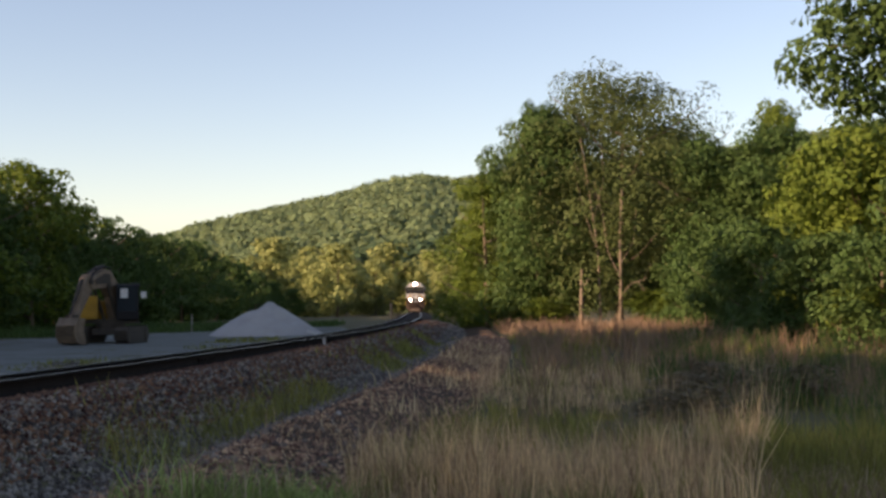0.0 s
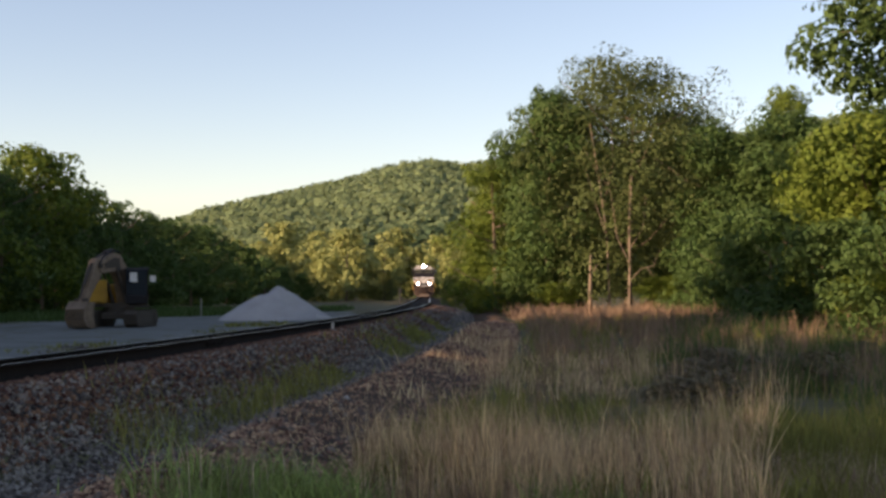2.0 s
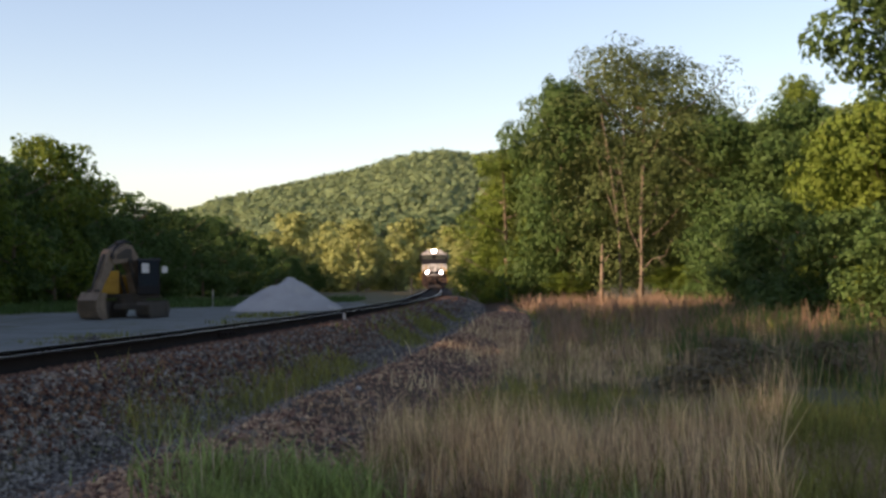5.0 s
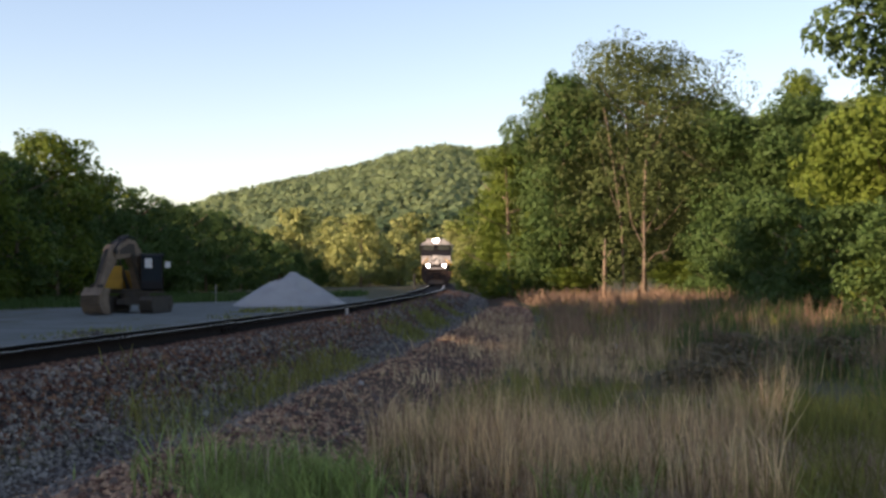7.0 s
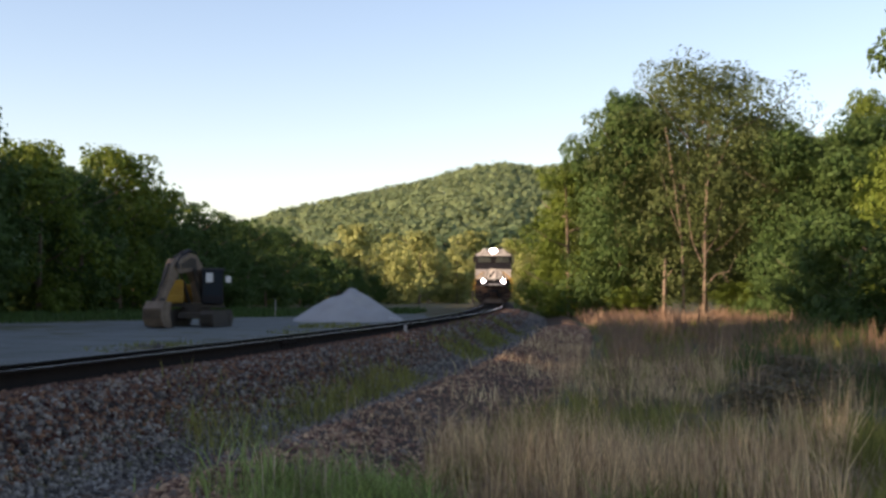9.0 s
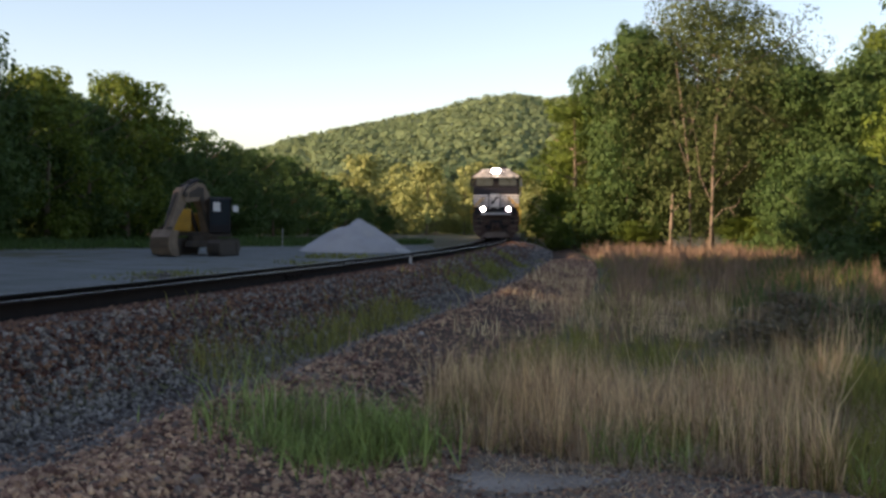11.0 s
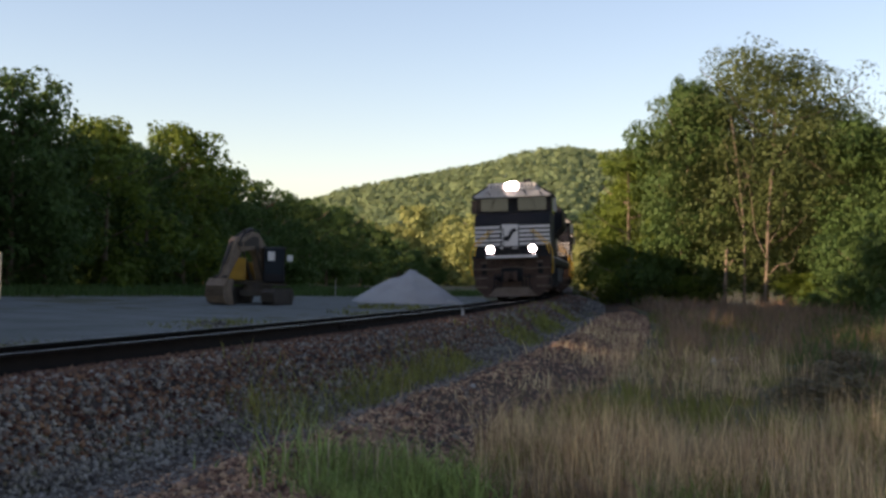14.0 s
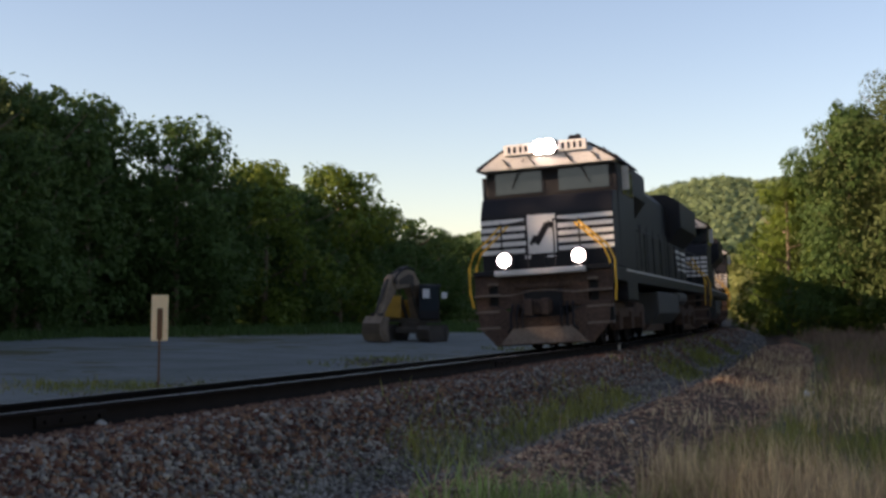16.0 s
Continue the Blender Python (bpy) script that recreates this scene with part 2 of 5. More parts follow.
def wob(x, y, s, seed=0.0):
    """Cheap smooth unevenness between about -1 and 1."""
    return (np.sin(x * s + 1.3 * np.sin(y * s * 0.7 + seed)) + np.sin(y * s * 1.1 + 1.7 * np.sin(x * s * 0.6 + seed * 2)) + np.sin((x + y) * s * 0.53 + seed)) / 3


def ground_z(x, y):
    """Height of the ground: bank of the track, ditch, gravel berm, field and yard."""
    u = x - track_x(y)
    wide = 1.2 * smooth(45, 70, y) * (1 - smooth(95, 130, y))
    tilt = 0.07 * np.clip((110.0 - y) / 60.0, 0, 1) * np.clip(u, -1.5, 1.5)
    right = RAIL_Z - 0.205 + tilt - 0.61 * smooth(1.5, 3.0 + wide, u)
    berm = 0.22 * np.exp(-((u - 3.7 - wide) / 0.55) ** 2) * (0.8 + 0.2 * wob(x, y, 2.1))
    field = -0.06 * smooth(2.8, 4.5, u) - 0.0 * u
    left = RAIL_Z - 0.205 + tilt - 0.53 * smooth(1.4, 3.2, -u)
    z = np.where(u > 0, right + berm + field, left)
    z = z + 0.05 * wob(x, y, 0.55, 1.0) * smooth(3.0, 6.0, np.abs(u)) + 0.02 * wob(x, y, 2.7, 2.0) * smooth(1.6, 2.6, np.abs(u))
    return z


# ---- ground ----
def grid_mesh(name, xs, ys, zf, mat, **kw):
    X, Y = np.meshgrid(xs, ys)
    Z = zf(X, Y)
    nx, ny = len(xs), len(ys)
    v = np.stack([X, Y, Z], -1).reshape(-1, 3)
    i = np.arange(nx * ny).reshape(ny, nx)
    f = np.stack([i[:-1, :-1], i[:-1, 1:], i[1:, 1:], i[1:, :-1]], -1).reshape(-1, 4)
    return arrays(name, v, f, mat, smooth=True, **kw)


def all_ground(x, y):
    """The ground out to the horizon; far off it rolls gently."""
    z = ground_z(x, y)
    r = np.hypot(x, y)
    return z * (1 - smooth(300, 420, r)) - 0.3 * smooth(300, 420, r)


def stretch(lo, hi, fine_lo, fine_hi, step, n_out):
    mid = np.arange(fine_lo, fine_hi, step)
    k = np.linspace(0, 1, n_out) ** 2.2
    return np.concatenate([(fine_lo - (fine_lo - lo) * k[1:])[::-1], mid, fine_hi + (hi - fine_hi) * k])


ground = grid_mesh("ground", stretch(-2500, 2500, -16, 14, 0.16, 60), stretch(-1500, 4000, -4, 90, 0.3, 70), all_ground, SOIL)
tagged(ground, "brown soil with dead litter and sparse grass", "ground", kind="structure")


def strip(name, u0, u1, y0, y1, lift, mat, label, nu=10, step=0.5):
    """A sheet that follows the track between the offsets u0 and u1 from its middle, lying on the ground."""
    ys = np.arange(y0, y1, step)
    us = np.linspace(u0, u1, nu)
    U, Y = np.meshgrid(us, ys)
    X = track_x(Y) + U
    Z = ground_z(X, Y) + lift - 0.06 * np.abs(2 * (U - u0) / (u1 - u0) - 1) ** 12
    v = np.stack([X, Y, Z], -1).reshape(-1, 3)
    i = np.arange(v.shape[0]).reshape(len(ys), nu)
    f = np.stack([i[:-1, :-1], i[:-1, 1:], i[1:, 1:], i[1:, :-1]], -1).reshape(-1, 4)
    return tagged(arrays(name, v, f, mat, smooth=True), label, "ground", kind="structure")


ballast = strip("ballast", -2.6, 2.5, -60, 330, 0.015, BALLAST_BED, "dark crushed-stone ballast bank under the track", 24)
berm = strip("gravel_berm", 2.45, 5.3, -20, 130, 0.012, BERM_BED, "low ridge of reddish gravel beside the ballast", 12)


def yard_edge(y):
    """Where the gravel of the yard gives way to grass on its far side."""
    return np.maximum(-34.0, -34 + np.maximum(y - 56, 0) / 1.9) + 1.2 * wob(y * 0 + 3, y, 0.2)


def yard_sheet():
    ys = np.arange(-30, 100, 1.0)
    us = np.linspace(0, 1, 40)
    U, Y = np.meshgrid(us, ys)
    edge = yard_edge(Y)
    right = track_x(Y) - 2.7 - 3.5 * smooth(70, 112, Y)
    X = edge + (right - edge) * U
    Z = ground_z(X, Y) + 0.012 + 0.03 * wob(X, Y, 0.35, 4)
    v = np.stack([X, Y, np.maximum(Z, ground_z(X, Y) + 0.006)], -1).reshape(-1, 3)
    i = np.arange(v.shape[0]).reshape(len(ys), 40)
    f = np.stack([i[:-1, :-1], i[:-1, 1:], i[1:, 1:], i[1:, :-1]], -1).reshape(-1, 4)
    return tagged(arrays("yard", v, f, GRAVEL, smooth=True), "pale compacted gravel yard beyond the track", "ground", kind="structure")


# darker strip laid over the ballast between the rails
strip("track_bed", -0.68, 0.68, -60, 200, 0.05, BED_DARK, "dark ballast between the rails", 6)

yard = yard_sheet()


# ---- track ----
def rail_profile():
    return [(-0.07, 0.0), (0.07, 0.0), (0.07, 0.012), (0.012, 0.035), (0.012, 0.135), (0.035, 0.145), (0.036, 0.176), (0.03, 0.18),
            (-0.03, 0.18), (-0.036, 0.176), (-0.035, 0.145), (-0.012, 0.135), (-0.012, 0.035), (-0.07, 0.012)]


def rail(side):
    prof = rail_profile()
    ys = np.concatenate([np.arange(-60, 120, 1.5), np.arange(120, 332, 4)])
    verts, faces = [], []
    for y in ys:
        h, s = radians(track_heading(y)), radians(superelevation(y))
        for a, b in prof:
            u, w = side * 0.75 + a, b - 0.18
            uu, ww = u * math.cos(s) - w * math.sin(s), u * math.sin(s) + w * math.cos(s)
            verts.append((float(track_x(y)) + uu * math.cos(h), y - uu * math.sin(h), RAIL_Z + ww))
    k = len(prof)
    for i in range(len(ys) - 1):
        for j in range(k):
            faces.append((i * k + j, i * k + (j + 1) % k, (i + 1) * k + (j + 1) % k, (i + 1) * k + j))
    t = thing("rail", "rusty steel rail, shadow put into its dark sides, with a bright worn head", "rail", group="rails of the track")
    faces = np.array(faces)
    head = np.arange(len(faces)) % k == 7
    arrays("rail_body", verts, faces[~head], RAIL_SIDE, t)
    arrays("running_surface", verts, faces[head], RAIL_TOP, t, "bright worn running surface")
    for y in np.arange(9.0, 60, 11.9):
        h = track_heading(y)
        bm = boxes((side * 0.75 + 0.013, side * 0.75 + 0.04, -0.45, 0.45, -0.14, -0.05), bevel=0.006)
        for d in (-0.35, -0.15, 0.15, 0.35):
            disc(bm, side * 0.75 + 0.05, d, -0.095, 0.018, 0.03, "x", 8)
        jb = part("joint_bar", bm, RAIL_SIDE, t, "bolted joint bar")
        jb.matrix_world = pose(float(track_x(y)), y, RAIL_Z, 0, -superelevation(y), -h)
    return t


rail(-1)
rail(1)

tie_mesh = bpy.data.meshes.new("tie")
_bm = boxes((-1.3, 1.3, -0.115, 0.115, -0.18, 0.0), bevel=0.012)
_bm.to_mesh(tie_mesh)
_bm.free()
tie_mesh.materials.append(TIE)
ties = thing("ties", "row of dark creosoted wooden ties bedded in ballast", "railway ties")
for i in range(230):
    y = 4 + i * 0.52
    t_ob = new("tie", tie_mesh)
    t_ob.parent = ties
    t_ob.matrix_world = pose(float(track_x(y)), y, RAIL_Z - 0.195, 0, -superelevation(y), -track_heading(y) + random.uniform(-1, 1))


# ---- trees ----
def leaf_cloud(lobes, count, size, rng, shell=0.7, sprays=16):
    """Leaves as bent quads. Each ellipsoid lobe (x, y, z, rx, ry, rz) carries leafy sprays on its outside and thinner foliage within."""
    L = np.array(lobes)
    unit = lambda v: v / np.linalg.norm(v, axis=-1, keepdims=True)
    u = unit(rng.normal(size=(len(L), sprays, 3)) + np.array([0, 0, 0.25]))
    sc = L[:, None, :3] + u * L[:, None, 3:] * rng.uniform(0.55, 1.05, (len(L), sprays, 1))
    sr = L[:, None, 3:].mean(-1) * rng.uniform(0.2, 0.42, (len(L), sprays))
    u, sc, sr = u.reshape(-1, 3), sc.reshape(-1, 3), sr.ravel()
    k = rng.choice(len(sr), count, p=sr ** 2 / (sr ** 2).sum())
    e = unit(unit(rng.normal(size=(count, 3))) + 0.55 * u[k])
    c = sc[k] + e * sr[k][:, None] * (0.45 + 0.6 * rng.random((count, 1)) ** 0.6) * np.array([1, 1, 0.8])
    n = 0.45 * u[k] + 0.7 * e
    inner = rng.random(count) < 0.3
    w = L[:, 3] * L[:, 4] + L[:, 3] * L[:, 5]
    pick = rng.choice(len(L), count, p=w / w.sum())
    d = unit(rng.normal(size=(count, 3)))
    ci = L[pick, :3] + d * L[pick, 3:] * (shell * 0.7 + (0.95 - shell * 0.7) * rng.random((count, 1)))
    c, n = np.where(inner[:, None], ci, c), np.where(inner[:, None], d, n)
    n = unit(n + rng.normal(size=(count, 3)) * 0.4 + np.array([0, 0, 0.25]))
    a = unit(np.cross(n, rng.normal(size=(count, 3))))
    b = np.cross(n, a)
    s = size * (0.55 + 0.9 * rng.random(count))[:, None]
    v = np.stack([c - a * s, c - b * s * 0.55 + n * s * 0.2, c + a * s, c + b * s * 0.55 - n * s * 0.15], 1).reshape(-1, 3)
    f = np.arange(count * 4).reshape(-1, 4)
    return v, f


def crown_lobes(rng, h, base, rx, n, top_round=1.0):
    """Lobes that fill an uneven egg-shaped crown from height base to h with half width rx."""
    out = []
    for k in range(n):
        f = (k + rng.random()) / n
        z = base + (h - base) * f
        env = rx * math.sqrt(max(0.06, 1 - abs(2 * f - 0.85) ** 2.4 * 0.62)) * (1 - 0.35 * top_round * max(0, f - 0.6) / 0.4)
        a = rng.random() * 2 * math.pi
        r = env * (0.35 + 0.5 * rng.random())
        s = rx * (0.22 + 0.26 * rng.random())
        out.append((r * math.cos(a), r * math.sin(a), min(z, h - s * 0.7), s * 1.15, s * 1.15, s * 0.85))
    return out


def tree_wood(rng, h, base, rx, limbs=7, r0=0.25):
    bm = bmesh.new()
    lean = (rng.random(2) - 0.5) * 0.06 * h
    tube(bm, [(0, 0, -0.3), (lean[0] * 0.3, lean[1] * 0.3, h * 0.3), (lean[0] * 0.6, lean[1] * 0.7, h * 0.6), (lean[0], lean[1], h * 0.92)], r0, 8, r0 * 0.15)
    for k in range(limbs):
        z = base * 0.8 + (h * 0.8 - base * 0.8) * (k + 0.5) / limbs
        a = k * 2.4 + rng.random()
        ln = rx * (0.6 + 0.35 * rng.random())
        p0 = Vector((lean[0] * z / h, lean[1] * z / h, z))
        p2 = p0 + Vector((math.cos(a) * ln, math.sin(a) * ln, ln * 0.55))
        p1 = p0.lerp(p2, 0.5) + Vector((0, 0, -0.08 * ln))
        tube(bm, [p0, p1, p2], r0 * 0.4, 5, r0 * 0.07)
    return bm


def make_tree(h, base, rx, seed, mat, count, size, label, lobes=26, limbs=7, name="tree", group="", bark=None):
    rng = np.random.default_rng(seed)
    t = thing(name, label, "tree", group=group)
    wood = part("stems" if name == "bramble" else "trunk", tree_wood(rng, h, base, rx, limbs, 0.016 * h + 0.03 * min(1, h / 4)), bark or BARK, t)
    if name == "bramble":
        tagged(wood, kind="stuff")
    v, f = leaf_cloud(crown_lobes(rng, h, base, rx, lobes), count, size, rng)
    arrays("crown", v, f, mat, t)
    return t


def place(src, x, y, turn, s=1.0, sz=None):
    """Copy of a tree on the ground, turned and scaled."""
    c = copy_thing(src, pose(x, y, float(all_ground(np.array(x), np.array(y))) - 0.05, 0, 0, turn))
    c.scale = (s, s, sz or s)
    return c


def settle(src, x, y, turn=0.0, s=1.0, sz=None):
    src.matrix_world = pose(x, y, float(all_ground(np.array(x), np.array(y))) - 0.05, 0, 0, turn)
    src.scale = (s, s, sz or s)
    return src


# tree line along the far side of the yard; past the camera's left, unseen trees added for shade
row_label = "dense deep-green broadleaf tree at the yard's edge"
row_a = make_tree(13.5, 0.4, 4.8, 11, LEAF_A, 10500, 0.175, row_label, 30, group="trees along the yard")
row_b = make_tree(11.5, 0.3, 4.2, 12, LEAF_A, 9000, 0.175, row_label, 26, group="trees along the yard")
row_c = make_tree(12, 0.3, 4.4, 13, LEAF_B, 9500, 0.175, "yellow-green broadleaf tree at the yard's edge", 28, group="trees along the yard")
row_d = make_tree(11, 0.3, 4.4, 14, LEAF_A, 4200, 0.30, row_label, 28, group="trees along the yard")
settle(row_d, -39, -36)
rowr = random.Random(5)
kinds = [row_a, row_b, row_c]
spots = []
yy = -34.0
while yy < 236:
    for lane in (0, 1):
        x = -37.5 - 0.012 * (yy - 60) - lane * 7.0 + rowr.uniform(-1.5, 1.5)
        s = rowr.uniform(0.72, 1.08) * (1.2 if lane else 0.9) * (1.06 if yy < 90 else 1.0 if yy < 150 else 0.85)
        # out of view below y 50: heights chosen to shade field and train
        if yy < 50:
            s = (rowr.uniform(0.95, 1.08) if yy > 33 else rowr.uniform(1.35, 1.6)) if yy > 17 else rowr.choice((1.0, 1.15, 1.25, 1.4))
            if 5 < yy < 17:
                s = rowr.uniform(1.15, 1.3)
        if lane == 0 and 62 < yy < 106:
            continue
        spots.append((x, yy + lane * 2.5 + rowr.uniform(-1, 1), rowr.uniform(0, 360), s))
    yy += 5.4 if yy < 130 else 9.0
for n, (x, y, a, s) in enumerate(spots):
    if n >= len(spots) - 3:
        settle(kinds[n - len(spots) + 3], x, y, a, s)
    else:
        place(kinds[rowr.choice((0, 0, 1, 1, 2))] if 50 < y < 120 and x > -42 else row_d, x, y, a, s)

for x, y, h, k in ((-38.5, 64, 13.6, 1), (-39.0, 70.5, 14.6, 0), (-36.2, 77, 14.3, 0), (-36.5, 83, 11.5, 1), (-34.5, 88.5, 12.6, 2), (-33.5, 94, 11.0, 1), (-32.5, 100.5, 13.3, 2), (-33.0, 106, 10.5, 0)):
    place(kinds[k], x, y, 37 * y, h / (13.6, 11.6, 12.1)[k])

for x, y, h in ((-33.4, 116, 10.8), (-32.8, 126, 10.6), (-32.6, 136, 10.2), (-32.2, 146.5, 10.2), (-32.2, 157, 10.0), (-32.0, 167, 10.4), (-31.4, 177, 9.6), (-30.4, 187.5, 9.0), (-29.2, 198, 7.6), (-28.0, 208, 6.4), (-25.6, 216, 5.2), (-23.0, 224, 4.3)):
    place(row_b if y < 170 else row_d, x, y, 53 * y, h / 11.6)
# taller back lane, added to cast shade on the row before it
for k in range(12):
    place(row_d, -53 + rowr.uniform(-2, 2), 26 + 6 * k, 41 * k, rowr.uniform(1.35, 1.55))

for x, y, a, s in ((-45.0, 66.0, 10, 1.0), (-46.0, 73.0, 80, 1.05), (-45.5, 59.0, 150, 1.1)):
    place(row_a, x, y, a, s)
sparse = make_tree(14, 2.0, 3.6, 15, LEAF_C, 2600, 0.16, "thin-leaved tree with bare twigs at the yard's edge", 22, 16, group="trees along the yard")
settle(sparse, -38.6, 56.5, 0)
place(sparse, -40.4, 61.5, 130, 1.0)

# the big trees on the field's side
big = make_tree(17.6, 2.2, 6.8, 31, LEAF_C, 52000, 0.115, "tall broadleaf tree with bare grey stems in its crown", 74, 12, group="trees by the field")
settle(big, 11.6, 84, 20, 1.0, 0.95)
big2 = make_tree(15.5, 0.8, 4.4, 32, LEAF_B, 24000, 0.125, "yellow-green broadleaf tree beside the taller one", 36, 8, group="trees by the field")
settle(big2, 3.1, 88, 0, 0.82, 0.68)
mid = make_tree(12.5, 0.3, 4.8, 33, LEAF_A, 30000, 0.12, "dense dark-green broadleaf tree by the field", 36, 8, group="trees by the field")
settle(mid, 20.5, 78, 0)
bush = make_tree(7.5, 0.1, 3.4, 34, LEAF_B, 17000, 0.105, "leafy yellow-green young tree at the field's edge", 30, 6, group="trees by the field")
settle(bush, 14.2, 42.5, 0)
for src, x, y, a, s, sz in ((mid, 16.8, 80, 80, 0.95, 0.95), (mid, 6.4, 85, 300, 0.85, 1.2), (mid, 25.0, 74, 150, 0.95, 0.95), (mid, 23.5, 62, 10, 0.85, 0.85), (big2, 24.5, 90, 50, 0.75, 1.02), (big2, 4.4, 104, 70, 0.8, 0.72),
                            (big, 8.6, 100, 120, 0.8, 0.85), (big, 17.5, 98, 220, 0.85, 0.86), (bush, 19.4, 46, 120, 1.05, 1.05), (mid, 24.0, 52, 260, 0.8, 0.8),
                            (mid, 33.0, 84, 30, 1.25, 1.2), (bush, 17.4, 38.5, 300, 1.05, 1.0), (bush, 16.6, 51, 210, 1.0, 1.0), (mid, 6.5, 150, 90, 0.7, 0.72), (mid, 5.5, 190, 30, 0.8, 0.8),
                            (bush, 17.5, 66, 260, 0.7, 0.45), (bush, 13.2, 80.5, 330, 0.55, 0.34), (bush, 6.6, 83, 20, 0.5, 0.3), (bush, 12.2, 44, 70, 0.42, 0.4), (bush, 11.4, 35, 270, 0.36, 0.26), (bush, 14.5, 45, 110, 0.55, 0.45)):
    place(src, x, y, a, s, sz)


shrub = make_tree(4.6, 0.05, 2.3, 35, LEAF_A, 11000, 0.085, "dense deep-green shrub at the edge of the wood", 26, 5, "shrub", "shrubs by the field")
settle(shrub, 11.8, 47, 0, 0.95, 0.95)
for x, y, a, s, sz in ((11.6, 40.5, 70, 0.9, 0.8), (11.9, 34.5, 140, 0.85, 0.72), (12.6, 54.5, 210, 1.0, 1.05), (13.0, 63.0, 280, 1.0, 0.9), (14.2, 71, 30, 1.0, 0.9), (14.4, 37, 100, 1.1, 1.2), (13.2, 31, 320, 0.9, 0.7)):
    place(shrub, x, y, a, s, sz)
bramble = make_tree(1.0, 0.0, 0.95, 36, LEAF_BRAMBLE, 2600, 0.05, "low tangled olive-brown bramble in the field", 14, 9, "bramble", "brambles in the field")
settle(bramble, 5.2, 19.5, 0, 1.0, 0.6)
brr = random.Random(31)
for k in range(14):
    y = 17.0 + 1.2 * k
    place(bramble, y * math.tan(radians(brr.uniform(10.5, 18.5))), y, brr.uniform(0, 360), brr.uniform(0.7, 1.3), brr.uniform(0.28, 0.5))


def dead_tree(label, path, r0, forks):
    t = thing("dead_tree", label, "tree", pose(path[0][0], path[0][1], float(ground_z(np.array(path[0][0]), np.array(path[0][1]))) - 0.1), group="bare stems by the field")
    local = [(p[0] - path[0][0], p[1] - path[0][1], p[2]) for p in path]
    part("trunk", tube(bmesh.new(), local, r0, 8, r0 * 0.45), BARK_DEAD, t)
    for f in forks:
        part("limb", tube(bmesh.new(), f, r0 * 0.42, 6, r0 * 0.12), BARK_DEAD, t)
    return t


dead_tree("short bleached trunk of a dead tree, broken off", [(8.6, 79.5, 0), (8.65, 79.5, 1.8), (8.7, 79.5, 4.0)], 0.17, [[(0.05, 0, 2.6), (0.5, -0.2, 3.3)]])
dead_tree("tall bleached stem of a dead tree with bare limbs", [(11.0, 79.2, 0), (11.1, 79.2, 3.0), (11.1, 79.2, 6), (11.3, 79.2, 8.9)], 0.12,
          [[(0.05, 0, 2.2), (0.7, -0.3, 3.0), (1.5, -0.4, 3.2), (1.9, -0.4, 4.2)], [(0.05, 0, 3.4), (-0.7, -0.2, 5.0), (-1.0, -0.3, 7.2), (-1.5, -0.3, 9.4)], [(0.1, 0, 4.2), (0.9, -0.2, 5.6), (1.1, -0.2, 7.6)],
           [(1.1, -0.4, 3.1), (1.5, -0.4, 2.5)]])
dead_tree("slender bare forked stem inside the big tree", [(9.9, 80.0, 0), (9.8, 80, 5), (9.3, 80, 9), (8.8, 80, 12.2)], 0.09,
          [[(-0.1, 0, 5), (-0.9, -0.2, 7.4), (-1.5, -0.2, 9.8)], [(-0.3, 0, 7), (0.3, -0.2, 9.6), (0.2, -0.2, 12.4)], [(-0.6, 0, 9), (-1.6, -0.2, 10.8)]])


def near_tree():
    """A tree outside the view whose leafy limb hangs into it."""
    t = thing("tree", "broadleaf tree with a leafy limb reaching over the field", "tree", pose(14.6, 29.5, 0.0), group="trees by the field")
    rng = np.random.default_rng(61)
    bm = tree_wood(rng, 14, 4, 4.5, 8, 0.26)
    tube(bm, [(0, 0, 5.2), (-2.0, -0.2, 6.6), (-4.0, -0.3, 7.6), (-5.6, -0.3, 7.5)], 0.12, 6, 0.02)
    tube(bm, [(-2.0, -0.2, 6.6), (-4.2, -0.4, 8.6)], 0.06, 6, 0.015)
    part("trunk", bm, BARK, t)
    lobes = crown_lobes(rng, 14.5, 5.5, 4.2, 40)
    limb = [(-6.1, -0.3, 6.95, 0.6, 0.6, 0.32), (-5.4, -0.2, 6.5, 0.6, 0.6, 0.35), (-4.9, -0.3, 6.1, 0.6, 0.6, 0.4), (-4.2, -0.2, 6.3, 0.7, 0.7, 0.5), (-5.5, -0.2, 8.4, 0.6, 0.6, 0.4), (-3.6, -0.2, 5.6, 0.6, 0.6, 0.4), (-5.6, -0.3, 7.35, 0.75, 0.7, 0.42), (-5.0, -0.3, 7.9, 0.8, 0.7, 0.5), (-4.6, -0.3, 7.0, 0.6, 0.6, 0.35), (-4.3, -0.4, 8.5, 0.8, 0.7, 0.6), (-3.8, -0.3, 7.4, 0.8, 0.8, 0.6), (-3.4, 0, 8.8, 0.9, 0.9, 0.7)]
    v, f = leaf_cloud(lobes, 20000, 0.1, rng, 0.4)
    v2, f2 = leaf_cloud([l[:3] + tuple(1.3 * q for q in l[3:]) for l in limb], 6200, 0.085, rng, 0.1, 30)
    v, f = np.concatenate([v, v2]), np.concatenate([f, f2 + len(v)])
    arrays("crown", v, f, LEAF_A, t)


near_tree()

# trees that close the view at the end of the straight; sunlight is painted into their leaves
far_a = make_tree(14.5, 0.8, 6.0, 51, LEAF_FAR_SUNLIT, 4200, 0.38, "spring-green tree far down the line, evening sun put into its pale colour", 30, group="far trees")
